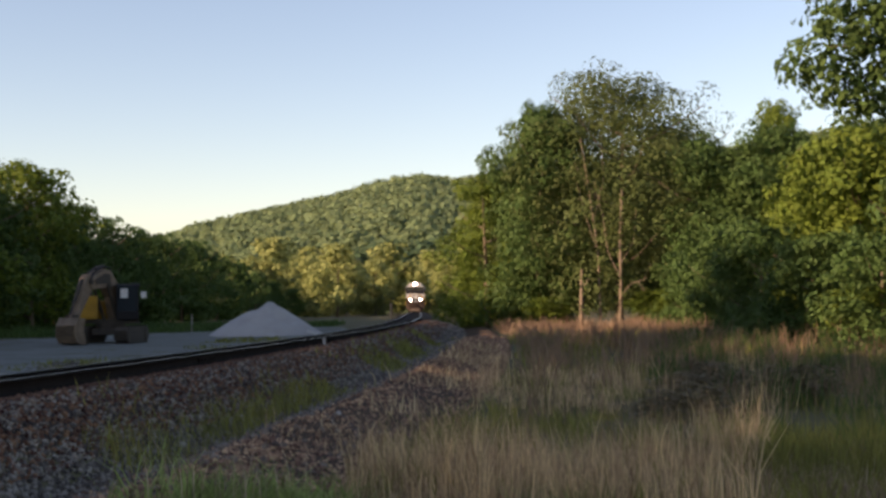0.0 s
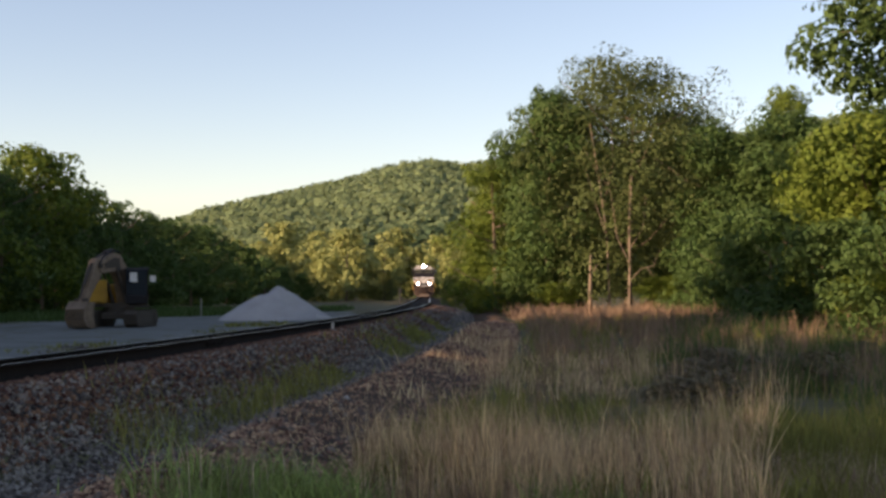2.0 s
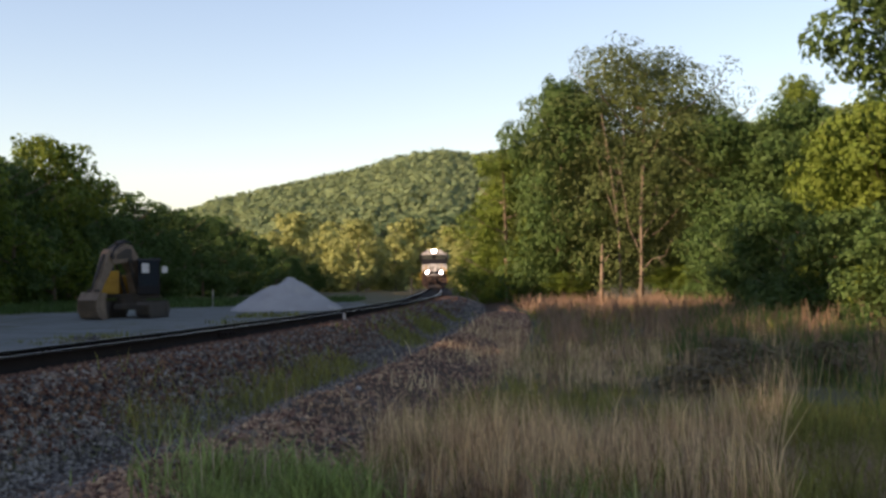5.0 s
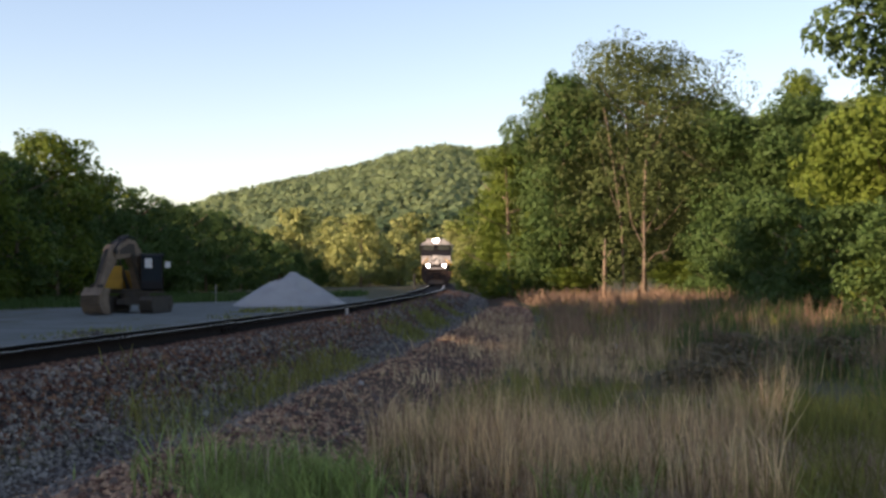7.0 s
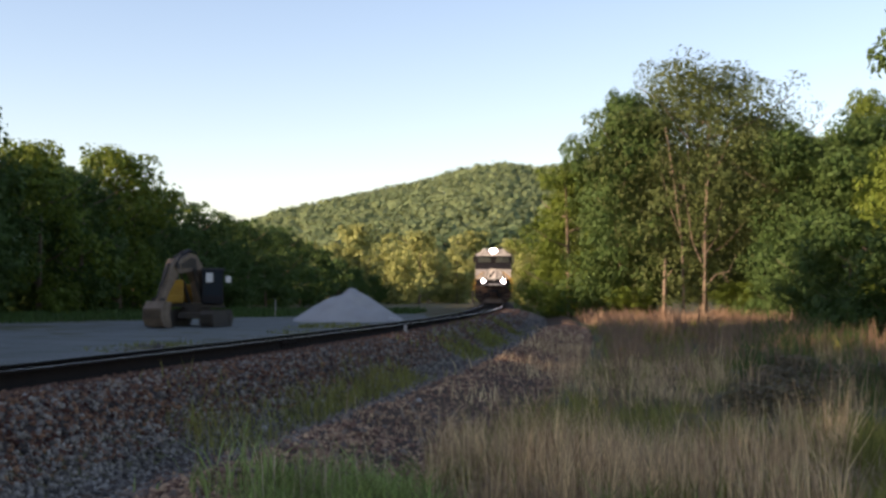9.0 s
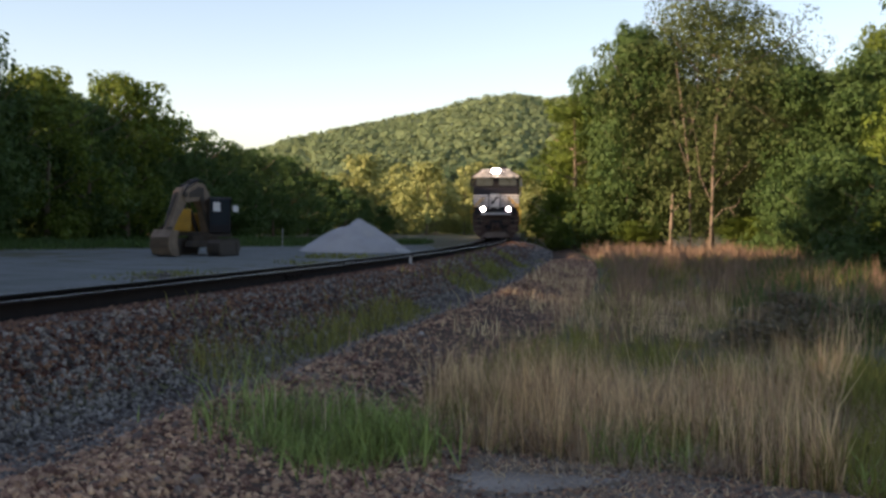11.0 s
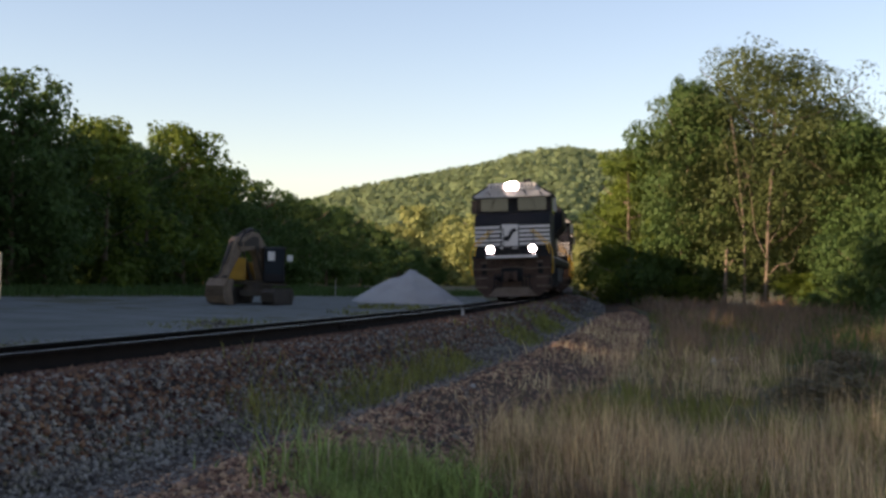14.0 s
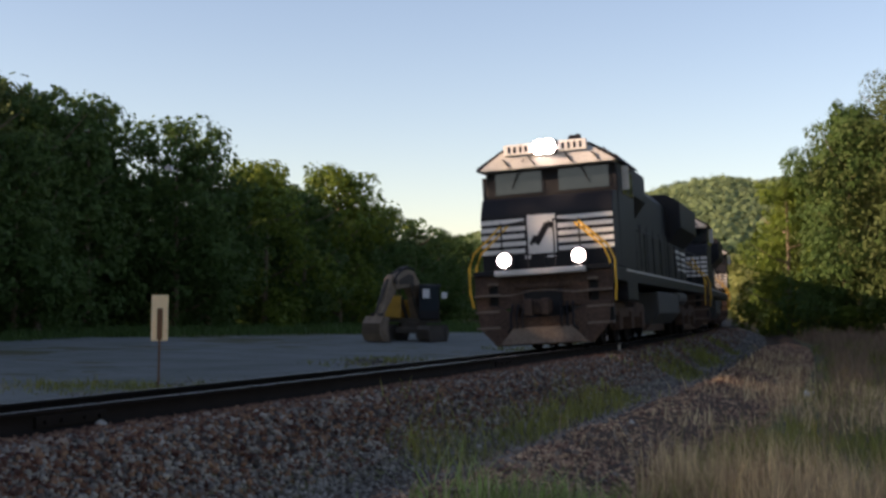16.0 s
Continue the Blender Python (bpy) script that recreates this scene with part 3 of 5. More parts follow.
far_b = make_tree(12.0, 0.5, 5.6, 52, LEAF_FAR_SUNLIT, 3800, 0.38, "olive tree far down the line, evening sun put into its pale colour", 26, group="far trees")
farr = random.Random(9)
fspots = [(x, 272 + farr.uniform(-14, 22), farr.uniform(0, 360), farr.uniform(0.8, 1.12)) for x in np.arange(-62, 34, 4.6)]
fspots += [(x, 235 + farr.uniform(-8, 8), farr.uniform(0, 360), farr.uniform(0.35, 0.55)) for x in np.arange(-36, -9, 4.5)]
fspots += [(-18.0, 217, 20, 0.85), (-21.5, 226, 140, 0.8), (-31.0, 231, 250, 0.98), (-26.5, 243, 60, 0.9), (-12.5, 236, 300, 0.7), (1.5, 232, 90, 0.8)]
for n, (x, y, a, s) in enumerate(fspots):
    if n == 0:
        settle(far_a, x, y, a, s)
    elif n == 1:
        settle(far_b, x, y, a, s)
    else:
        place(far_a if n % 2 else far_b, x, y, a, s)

# ---- wooded hill behind ----
HILL_AZ = [-60, -30, -20, -12.3, -11.0, -7.6, -4.6, -2.6, -1.0, 0.6, 2.2, 6, 10, 14, 18, 24, 32, 60]
HILL_EL = [0.6, 1.0, 2.0, 3.3, 3.85, 4.65, 5.3, 5.9, 6.1, 5.85, 6.05, 6.3, 6.6, 7.0, 7.6, 7.4, 6.0, 2.0]


def hill_z(x, y):
    az = np.degrees(np.arctan2(x, y))
    r = np.hypot(x, y)
    el = np.interp(az, HILL_AZ, HILL_EL)
    top = 600 * np.tan(np.radians(el)) - 7
    return top * smooth(310, 610, r) * (1 - 0.35 * smooth(610, 1000, r)) - 2.5 + 4 * wob(x, y, 0.02, 3) * smooth(330, 480, r) * (1 - smooth(540, 600, r))


def hill():
    az = np.radians(np.linspace(-60, 60, 161))
    rr = np.linspace(300, 1000, 60)
    A, Rr = np.meshgrid(az, rr)
    X, Y = Rr * np.sin(A), Rr * np.cos(A)
    v = np.stack([X, Y, hill_z(X, Y)], -1).reshape(-1, 3)
    i = np.arange(v.shape[0]).reshape(60, 161)
    f = np.stack([i[:-1, :-1], i[:-1, 1:], i[1:, 1:], i[1:, :-1]], -1).reshape(-1, 4)
    return tagged(arrays("hill", v, f, HILL_FLOOR, smooth=True), "long wooded hill behind the valley", "hill", kind="structure")


hill()


def hill_woods(name, n, r0, r1, mat, label, seed, size=(1.7, 3.0)):
    rng = np.random.default_rng(seed)
    az = np.radians(rng.uniform(-24, 27, n))
    r = r0 + (r1 - r0) * rng.random(n) ** 0.8 + 12 * wob(az * 60, az * 0, 1.0, 2)
    x, y = r * np.sin(az), r * np.cos(az)
    z = hill_z(x, y)
    per = 24
    d = rng.normal(size=(n, per, 3)) + np.array([0, -0.3, 0.35])
    d /= np.linalg.norm(d, axis=2)[..., None]
    s = rng.uniform(*size, n)[:, None, None]
    c = np.stack([x, y, z + 4.5 + s[:, 0, 0]], -1)[:, None, :] + d * s * np.array([1, 1, 1.2]) * (0.7 + 0.35 * rng.random((n, per, 1)))
    nn = 0.75 * d + rng.normal(size=d.shape) * 0.22 + np.array([0, -0.2, 0.45])
    nn /= np.linalg.norm(nn, axis=2)[..., None]
    a = np.cross(nn, rng.normal(size=d.shape))
    a /= np.linalg.norm(a, axis=2)[..., None]
    b = np.cross(nn, a)
    q = 0.85 * (0.6 + 0.8 * rng.random((n, per, 1)))
    v = np.stack([c - a * q, c - b * q * 0.8, c + a * q, c + b * q * 0.8], 2).reshape(-1, 3)
    f = np.arange(len(v)).reshape(-1, 4)
    return tagged(arrays(name, v, f, mat), label, "woods", kind="stuff")


hill_woods("hill_woods", 9500, 400, 640, LEAF_HILL_HAZE, "spring-green broadleaf woods covering the hill, distance haze put into their colour", 77)
# belt at the foot, its shade painted by the darker leaves
hill_woods("valley_woods", 1300, 345, 405, LEAF_HILL_SHADE, "woods along the foot of the hill, shade put into their dark green", 78, (2.0, 3.6))


# ---- train ----
def locomotive(label, lit):
    """A six-axle road engine. Its front coupler is at the origin, rail top at z 0; it looks along -y."""
    t = thing("locomotive", label, "locomotive", group="engines of the train")
    part("frame_sill", boxes((-1.5, 1.5, 0.75, 21.9, 1.42, 1.74), bevel=0.02), BLACK, t, "dark frame sill with a pale edge")
    for sx in (-1, 1):
        part("sill_stripe", boxes((sx * 1.502, sx * 1.512, 2.6, 21.6, 1.67, 1.71)), BROW, t, "thin pale stripe along the walkway")
    # nose
    nose = part("nose", extrude_profile([(1.15, 1.74), (1.15, 3.02), (1.38, 3.42), (2.3, 3.5), (2.3, 1.74)], -1.5, 1.5, "x", 0.05), BLACK, t, "black wide nose")
    part("nose_door", boxes((-0.62, -0.08, 1.125, 1.16, 1.82, 3.0), bevel=0.015), BLACK, nose)
    panel = part("emblem_panel", boxes((-0.42, 0.22, 1.10, 1.14, 2.12, 2.98), bevel=0.01), WHITE, nose, "white emblem panel with a dark emblem")
    bm = bmesh.new()
    rot = Matrix.Translation((-0.1, 0, 2.55)) @ Matrix.Rotation(radians(32), 4, "Y")
    box(bm, -0.07, 0.07, 1.085, 1.105, -0.26, 0.26, 0.012, rot)
    box(bm, -0.02, 0.13, 1.085, 1.105, 0.2, 0.33, 0.012, rot)
    box(bm, -0.14, -0.06, 1.086, 1.104, -0.33, -0.1, 0.012, rot)
    part("emblem", bm, BLACK, panel)
    for k in range(5):
        z = 2.155 + k * 0.168
        part("stripe", boxes((0.26, 1.49, 1.12, 1.16, z, z + 0.098), bevel=0.004), WHITE, nose, "white stripe")
        part("stripe", boxes((-1.49, -0.50 + 0.04 * (k % 2), 1.12, 1.16, z, z + 0.098), bevel=0.004), WHITE, nose, "white stripe")
    # cab
    cab = part("cab", extrude_profile([(-1.52, 3.3), (-1.52, 4.18), (-1.08, 4.5), (1.08, 4.5), (1.52, 4.18), (1.52, 3.3), (1.5, 1.74), (-1.5, 1.74)], 1.95, 4.35, "y", 0.03), BLACK, t)
    part("roof", extrude_profile([(-1.66, 4.12), (-1.62, 4.2), (-1.05, 4.54), (-0.72, 4.66), (0.72, 4.66), (1.05, 4.54), (1.62, 4.2), (1.66, 4.12), (1.0, 4.46), (-1.0, 4.46)], 1.6, 4.5, "y", 0.012), BLACK, cab)
    part("brow", extrude_profile([(-1.56, 4.13), (-1.02, 4.48), (1.02, 4.48), (1.56, 4.13), (1.5, 4.1), (-1.5, 4.1)], 1.56, 2.0, "y", 0.01), BROW, cab, "dusty white brow above the windshield")
    for sx in (-1, 1):
        x0, x1 = (0.18, 1.34) if sx > 0 else (-1.3, -0.2)
        w = part("windshield", boxes((x0, x1, 1.925, 1.955, 3.56, 4.08), bevel=0.01), GLASS, cab, "dark windshield pane")
        part("gasket", boxes((x0 - 0.05, x1 + 0.05, 1.935, 1.952, 3.51, 3.56), (x0 - 0.05, x1 + 0.05, 1.935, 1.952, 4.08, 4.12), (x0 - 0.05, x0, 1.935, 1.952, 3.56, 4.08),
                             (x1, x1 + 0.05, 1.935, 1.952, 3.56, 4.08)), BLACK, w)
        bm = bmesh.new()
        tube(bm, [(sx * 0.5, 1.5, 4.3), (sx * 0.75, 1.85, 4.02), (sx * 0.9, 1.91, 3.7)], 0.014, 6)
        part("wiper", bm, BLACK, w)
        part("side_window", boxes((sx * 1.515, sx * 1.535, 2.55, 3.35, 3.45, 4.05), (sx * 1.515, sx * 1.535, 3.5, 4.15, 3.45, 4.05), bevel=0.006), GLASS, cab)
        part("wind_deflector", boxes((sx * 1.56, sx * 1.72, 2.35, 2.40, 3.5, 4.05), bevel=0.01), BROW if sx > 0 else BLACK, cab, "narrow wind deflector")
        part("number_board", boxes((sx * 0.62 - 0.33, sx * 0.62 + 0.33, 1.48, 1.62, 4.4, 4.64), bevel=0.015), WHITE, cab, "white number board with dark bars")
        for k in range(4):
            xx = sx * 0.62 - 0.2 + k * 0.13
            part("number_bar", boxes((xx - 0.025, xx + 0.025, 1.468, 1.482, 4.45, 4.59)), BLACK, cab)
    hl = part("headlight", boxes((-0.28, 0.28, 1.44, 1.62, 4.36, 4.68), bevel=0.04), BLACK, cab, "twin headlight housing")
    # lit lenses are oversized: part of the lamp's glare is in the disc
    for sx in (-0.1, 0.1):
        part("lens", disc(bmesh.new(), sx, 1.425 - 0.004 * (sx > 0), 4.52, 0.165 if lit else 0.11, 0.03), LAMP if lit else GLASS, hl, "lit headlight lens, widened to take in its glare" if lit else "")
    for px in (-1.05, -0.45, 0.4, 1.0):
        part("wiper_arm", tube(bmesh.new(), [(px, 1.6, 4.44 if abs(px) < 0.8 else 4.36), (px + 0.1, 1.52, 4.28), (px + 0.2, 1.54, 4.14)], 0.018, 6), BLACK, cab)
    bm = bmesh.new()
    box(bm, -0.12, 0.12, 2.4, 2.8, 4.66, 4.78, 0.02)
    part("antenna_box", bm, BLACK, cab)
    part("horn", tube(bmesh.new(), [(0.5, 2.6, 4.6), (0.5, 2.2, 4.78)], 0.05, 8, 0.09), BLACK, cab)
    part("horn", tube(bmesh.new(), [(0.66, 2.6, 4.6), (0.66, 2.1, 4.78)], 0.05, 8, 0.08), BLACK, cab)
    # front end
    part("front_platform", boxes((-1.52, 1.52, 0.35, 1.2, 1.66, 1.76), bevel=0.015), BLACK, t)
    part("anticlimber", boxes((-0.98, 0.98, 0.08, 0.4, 1.62, 1.74), bevel=0.03), BROW, t, "pale dusty anticlimber ledge")
    part("pilot_plate", boxes((-1.0, 1.0, 0.42, 0.56, 0.92, 1.64), bevel=0.02), DUSTY, t, "dust-browned pilot plate")
    # solid black box in place of the pocket's shaded hollow
    part("coupler_pocket_shade", boxes((-0.42, 0.42, 0.36, 0.46, 0.62, 1.3), bevel=0.03), BLACK, t)
    part("pocket_ledge", boxes((-0.6, 0.6, 0.3, 0.46, 1.34, 1.42), bevel=0.02), DUSTY, t)
    part("cut_lever", tube(bmesh.new(), [(-1.4, 0.34, 1.22), (-0.7, 0.28, 1.2), (-0.2, 0.2, 1.28), (0.2, 0.2, 1.28), (0.7, 0.28, 1.2), (1.4, 0.34, 1.22)], 0.018, 6), DUST_PALE, t)
    part("plow", extrude_profile([(-1.45, 0.98), (-1.0, 1.0), (-0.5, 0.72), (0.5, 0.72), (1.0, 1.0), (1.45, 0.98), (1.4, 0.5), (1.05, 0.12), (-1.05, 0.12), (-1.4, 0.5)], 0.3, 0.42, "y", 0.012), DUSTY, t, "dust-browned snow plow")
    part("plow_blade", extrude_profile([(-0.62, 0.5), (0.62, 0.5), (0.95, 0.14), (-0.95, 0.14)], 0.12, 0.28, "y", 0.02), DUST_PALE, t, "paler worn plow blade")
    part("uncoupling_tag", boxes((-0.5, -0.38, 1.10, 1.125, 2.02, 2.09), (0.0, 0.2, 1.10, 1.125, 2.02, 2.06)), WHITE, t)
    for sx in (-1, 1):
        part("pilot_wing", extrude_profile([(sx * 1.2, 0.92), (sx * 1.52, 0.92), (sx * 1.52, 1.66), (sx * 1.0, 1.66), (sx * 1.0, 1.5), (sx * 1.2, 1.4)], 0.44, 0.52, "y", 0.01), DUSTY, t)
        # no opening here: a black box gives the dark of the step well
        part("step_recess_shade", boxes((sx * 0.98, sx * 1.48, 0.56, 0.72, 0.5, 1.64), bevel=0.01), BLACK, t)
        part("grab_bracket", boxes((sx * 0.98, sx * 1.2, 0.36, 0.44, 1.44, 1.5), bevel=0.01), DUST_PALE, t)
    bm = bmesh.new()
    box(bm, -0.2, 0.2, -0.15, 0.5, 0.78, 1.08, 0.05)
    box(bm, -0.28, -0.1, -0.32, -0.1, 0.74, 1.1, 0.04)
    box(bm, 0.08, 0.24, -0.28, -0.08, 0.74, 1.1, 0.04)
    part("coupler", bm, DUSTY, t)
    for sx in (-1, 1):
        bm = bmesh.new()
        for k in range(3):
            tube(bm, [(sx * (0.4 + 0.13 * k), 0.3, 1.0), (sx * (0.42 + 0.13 * k), 0.14, 0.75), (sx * (0.42 + 0.13 * k), 0.12, 0.5), (sx * (0.5 + 0.13 * k), 0.2, 0.42)], 0.028, 6)
        part("air_hose", bm, BLACK, t)
        for z in (0.5, 0.85, 1.2):
            part("step", boxes((sx * 0.95, sx * 1.5, 0.28, 0.5, z, z + 0.05), bevel=0.008), DUST_PALE, t)
        dl = part("ditch_light", boxes((sx * 0.82 - 0.17, sx * 0.82 + 0.17, 0.42, 0.66, 1.8, 2.14), bevel=0.04), BLACK, t, "ditch light housing")
        # wider when lit, so the disc includes some glare
        part("lens", disc(bmesh.new(), sx * 0.82, 0.40, 1.98, 0.145 if lit else 0.1, 0.03), LAMP if lit else GLASS, dl, "lit ditch light lens, widened to take in its glare" if lit else "")
        bm = bmesh.new()
        for dx, dy in ((0.0, 0.0), (-0.13, 0.12)):
            tube(bm, [(sx * (1.56 + dx), 0.42 + dy, 0.98), (sx * (1.6 + dx), 0.36 + dy, 1.3), (sx * (1.6 + dx), 0.36 + dy, 1.85), (sx * (1.48 + dx), 0.36 + dy, 2.15), (sx * (0.86 + dx), 0.42 + dy, 2.72)], 0.024, 6)
        part("handrail", bm, YELLOW, t, "yellow step handrail")
        bm = bmesh.new()
        tube(bm, [(sx * 0.86, 0.45, 2.74), (sx * 0.3, 0.45, 2.8)], 0.02, 6)
        for px in (0.86, 0.3):
            tube(bm, [(sx * px, 0.45, 1.76), (sx * px, 0.45, 2.8)], 0.02, 6)
        part("front_rail", bm, BLACK, t)
    # long hood
    hood = part("hood", extrude_profile([(-0.95, 1.74), (-0.95, 4.2), (-0.7, 4.45), (0.7, 4.45), (0.95, 4.2), (0.95, 1.74)], 4.35, 20.9, "y", 0.03), BLACK, t)
    part("radiator", extrude_profile([(-0.97, 3.0), (-1.45, 3.5), (-1.45, 4.35), (-1.0, 4.62), (1.0, 4.62), (1.45, 4.35), (1.45, 3.5), (0.97, 3.0)], 15.4, 20.4, "y", 0.03), BLACK, t)
    part("dynamic_brake", extrude_profile([(-0.98, 3.3), (-1.3, 3.7), (-1.3, 4.4), (-0.9, 4.58), (0.9, 4.58), (1.3, 4.4), (1.3, 3.7), (0.98, 3.3)], 5.0, 8.2, "y", 0.03), BLACK, t)
    part("exhaust_stack", boxes((-0.35, 0.35, 11.2, 12.2, 4.44, 4.66), bevel=0.03), GREY, t)
    for sx in (-1, 1):
        for k in range(11):
            y = 4.9 + k * 1.4
            part("hood_door", boxes((sx * 0.95, sx * 0.972, y, y + 1.28, 1.95, 3.0 if 0 < k < 3 else 3.2), bevel=0.006), BLACK, hood)
        for k in range(5):
            z = 2.2 + k * 0.2
            part("stripe", boxes((sx * 0.975, sx * 0.985, 17.2 + 0.25 * (4 - k), 20.6, z, z + 0.09)), WHITE, hood, "white stripe")
        for k in range(8):
            part("lettering_bar", boxes((sx * 0.975, sx * 0.986, 16.9 + k * 0.45, 17.18 + k * 0.45, 3.22, 3.34)), WHITE, hood)
        bm = bmesh.new()
        tube(bm, [(sx * 1.46, 4.5, 2.75), (sx * 1.46, 21.5, 2.75)], 0.018, 6)
        for k in range(11):
            tube(bm, [(sx * 1.46, 4.6 + k * 1.65, 1.74), (sx * 1.46, 4.6 + k * 1.65, 2.75)], 0.016, 6)
        part("walkway_rail", bm, BLACK, t)
        bm = bmesh.new()
        tube(bm, [(sx * 0.8, 4.7, 4.85), (sx * 0.8, 8.5, 4.85)], 0.016, 6)
        for k in range(6):
            tube(bm, [(sx * 0.8, 4.75 + k * 0.74, 4.4), (sx * 0.8, 4.75 + k * 0.74, 4.85)], 0.014, 6)
        part("roof_rail", bm, WHITE, t, "pale roof grab rail")
        part("battery_box", boxes((sx * 1.0, sx * 1.5, 2.7, 4.3, 1.0, 1.45), bevel=0.03), BLACK, t)
        bm = bmesh.new()
        tube(bm, [(sx * 1.2, 13.9, 1.2), (sx * 1.2, 16.2, 1.2)], 0.22, 12)
        part("air_tank", bm, GREY, t)
        part("rear_handrail", tube(bmesh.new(), [(sx * 1.5, 21.7, 1.0), (sx * 1.52, 21.8, 2.0), (sx * 1.1, 21.8, 2.8)], 0.024, 6), YELLOW, t, "yellow step handrail")
    part("fuel_tank", extrude_profile([(-1.42, 1.3), (-1.42, 0.7), (-1.15, 0.42), (1.15, 0.42), (1.42, 0.7), (1.42, 1.3)], 8.6, 13.6, "y", 0.04), GREY, t, "grey fuel tank under the frame")
    # trucks and axles
    for ty in (4.75, 17.85):
        for sx in (-1, 1):
            bm = extrude_profile([(ty - 2.5, 0.72), (ty - 2.4, 0.95), (ty - 1.0, 1.02), (ty - 0.6, 0.86), (ty + 0.6, 0.86), (ty + 1.0, 1.02), (ty + 2.4, 0.95), (ty + 2.5, 0.72), (ty + 1.9, 0.62), (ty - 1.9, 0.62)],
                                 sx * 1.02, sx * 1.2, "x", 0.02)
            for k in (-1.83, 0, 1.83):
                box(bm, sx * 1.0, sx * 1.26, ty + k - 0.19, ty + k + 0.19, 0.34, 0.76, 0.03)
            part("truck_frame", bm, DUSTY, t, "dust-browned truck side frame")
        for k in (-1.83, 0, 1.83):
            bm = bmesh.new()
            for sx in (-1, 1):
                disc(bm, sx * 0.76, 0, 0, 0.53, 0.13, "x", 24)
                disc(bm, sx * 0.69, 0, 0, 0.56, 0.03, "x", 24)
                box(bm, sx * 0.82, sx * 0.845, -0.36, 0.36, -0.05, 0.05)
            tube(bm, [(-0.95, 0, 0), (0.95, 0, 0)], 0.09, 8)
            ax = part("axle", bm, RAIL_SIDE, t, "steel wheel pair")
            ax.location = (0, ty + k, 0.53)
    return t


lead = locomotive("black freight locomotive with white nose stripes, headlights lit", True)
second = locomotive("black freight locomotive coupled behind the leading one", False)
third = locomotive("black freight locomotive further back in the train", False)


# ---- excavator ----
def excavator():
    e = thing("excavator", "weathered yellow tracked excavator parked with its bucket on the ground", "excavator", pose(-16.17, 61.9, 0.02, 0, 0, 14) @ Matrix.Scale(0.95, 4))
    for sx in (-1.12, 1.12):
        prof = [(-1.75, 0.28), (-1.5, 0.04), (1.5, 0.04), (1.78, 0.28), (1.82, 0.6), (1.55, 0.86), (-1.5, 0.86), (-1.78, 0.62)]
        tr = part("crawler", extrude_profile(prof, sx - 0.32, sx + 0.32, "x", 0.04), CAT_DARK, e, "muddy steel crawler track")
        for k in range(14):
            y = -1.5 + k * 0.23
            for z in (0.0, 0.84):
                part("grouser", boxes((sx - 0.34, sx + 0.34, y, y + 0.05, z, z + 0.06)), CAT_DARK, tr)
        for k in range(4):
            part("grouser", boxes((sx - 0.34, sx + 0.34, -1.86, -1.76, 0.2 + k * 0.14, 0.26 + k * 0.14)), CAT_DARK, tr)
        tr.rotation_euler = (0, 0, radians(-18))
        for wy in (-1.4, 1.4):
            part("sprocket", disc(bmesh.new(), sx, wy, 0.46, 0.34, 0.7, "x", 16), CAT_DARK, tr)
    bm = boxes((-0.9, 0.9, -0.9, 0.9, 0.45, 0.75), bevel=0.05)
    disc(bm, 0, 0, 0.88, 0.75, 0.3, "z", 24)
    part("undercarriage", bm, CAT_DARK, e)
    part("house", boxes((-1.7, 1.35, -0.4, 2.7, 1.02, 1.25), bevel=0.05), CAT_DARK, e)
    part("engine_cover", boxes((-1.5, -0.62, -0.7, 2.5, 1.25, 2.42), (-0.62, 1.35, 1.0, 2.5, 1.25, 2.2), bevel=0.08), CAT_YELLOW, e, "faded yellow body panels")
    for k in range(3):
        part("louvre", boxes((-1.4, -0.72, -0.745, -0.69, 1.42 + k * 0.31, 1.62 + k * 0.31), bevel=0.01), CAT_YELLOW, e)
    part("counterweight", boxes((-1.68, 1.33, 2.45, 3.1, 1.1, 2.2), bevel=0.18), CAT_YELLOW, e)
    cabin = part("cabin", boxes((0.3, 1.4, -0.9, 0.95, 1.2, 1.62), bevel=0.03), BLACK, e, "dark operator's cab with a pale roof")
    part("cab_roof", boxes((0.25, 1.45, -0.95, 1.0, 2.93, 3.03), bevel=0.03), GREY, cabin)
    part("cab_back", boxes((0.32, 1.38, 0.8, 0.9, 1.6, 2.95), bevel=0.01), BLACK, cabin)
    for px in (0.34, 1.36):
        for py in (-0.86, 0.9):
            part("pillar", boxes((px - 0.04, px + 0.04, py - 0.04, py + 0.04, 1.6, 2.95), bevel=0.012), BLACK, cabin)
    part("front_pane", extrude_profile([(-0.86, 1.62), (-0.845, 1.62), (-0.955, 2.93), (-0.97, 2.93)], 0.38, 1.32, "x", 0.002), GLASS, cabin)
    part("side_pane", boxes((1.375, 1.385, -0.82, 0.85, 1.62, 2.93)), GLASS, cabin)
    # white plate just before the pane stands in for a bright reflection
    part("pane_reflection", boxes((0.5, 0.86, -1.0, -0.985, 2.3, 2.78), bevel=0.01), WHITE, cabin, "white plate painted as the windscreen's reflection")
    part("mirror", boxes((1.5, 1.78, -0.85, -0.8, 2.3, 2.62), bevel=0.02), WHITE, cabin, "white mirror back")
    # boom up and forward, stick folded down to the bucket
    turn = Matrix.Translation((0.3, 0.4, 0)) @ Matrix.Rotation(radians(-32), 4, "Z")

    def swung(bm):
        bmesh.ops.transform(bm, matrix=turn, verts=bm.verts)
        return bm
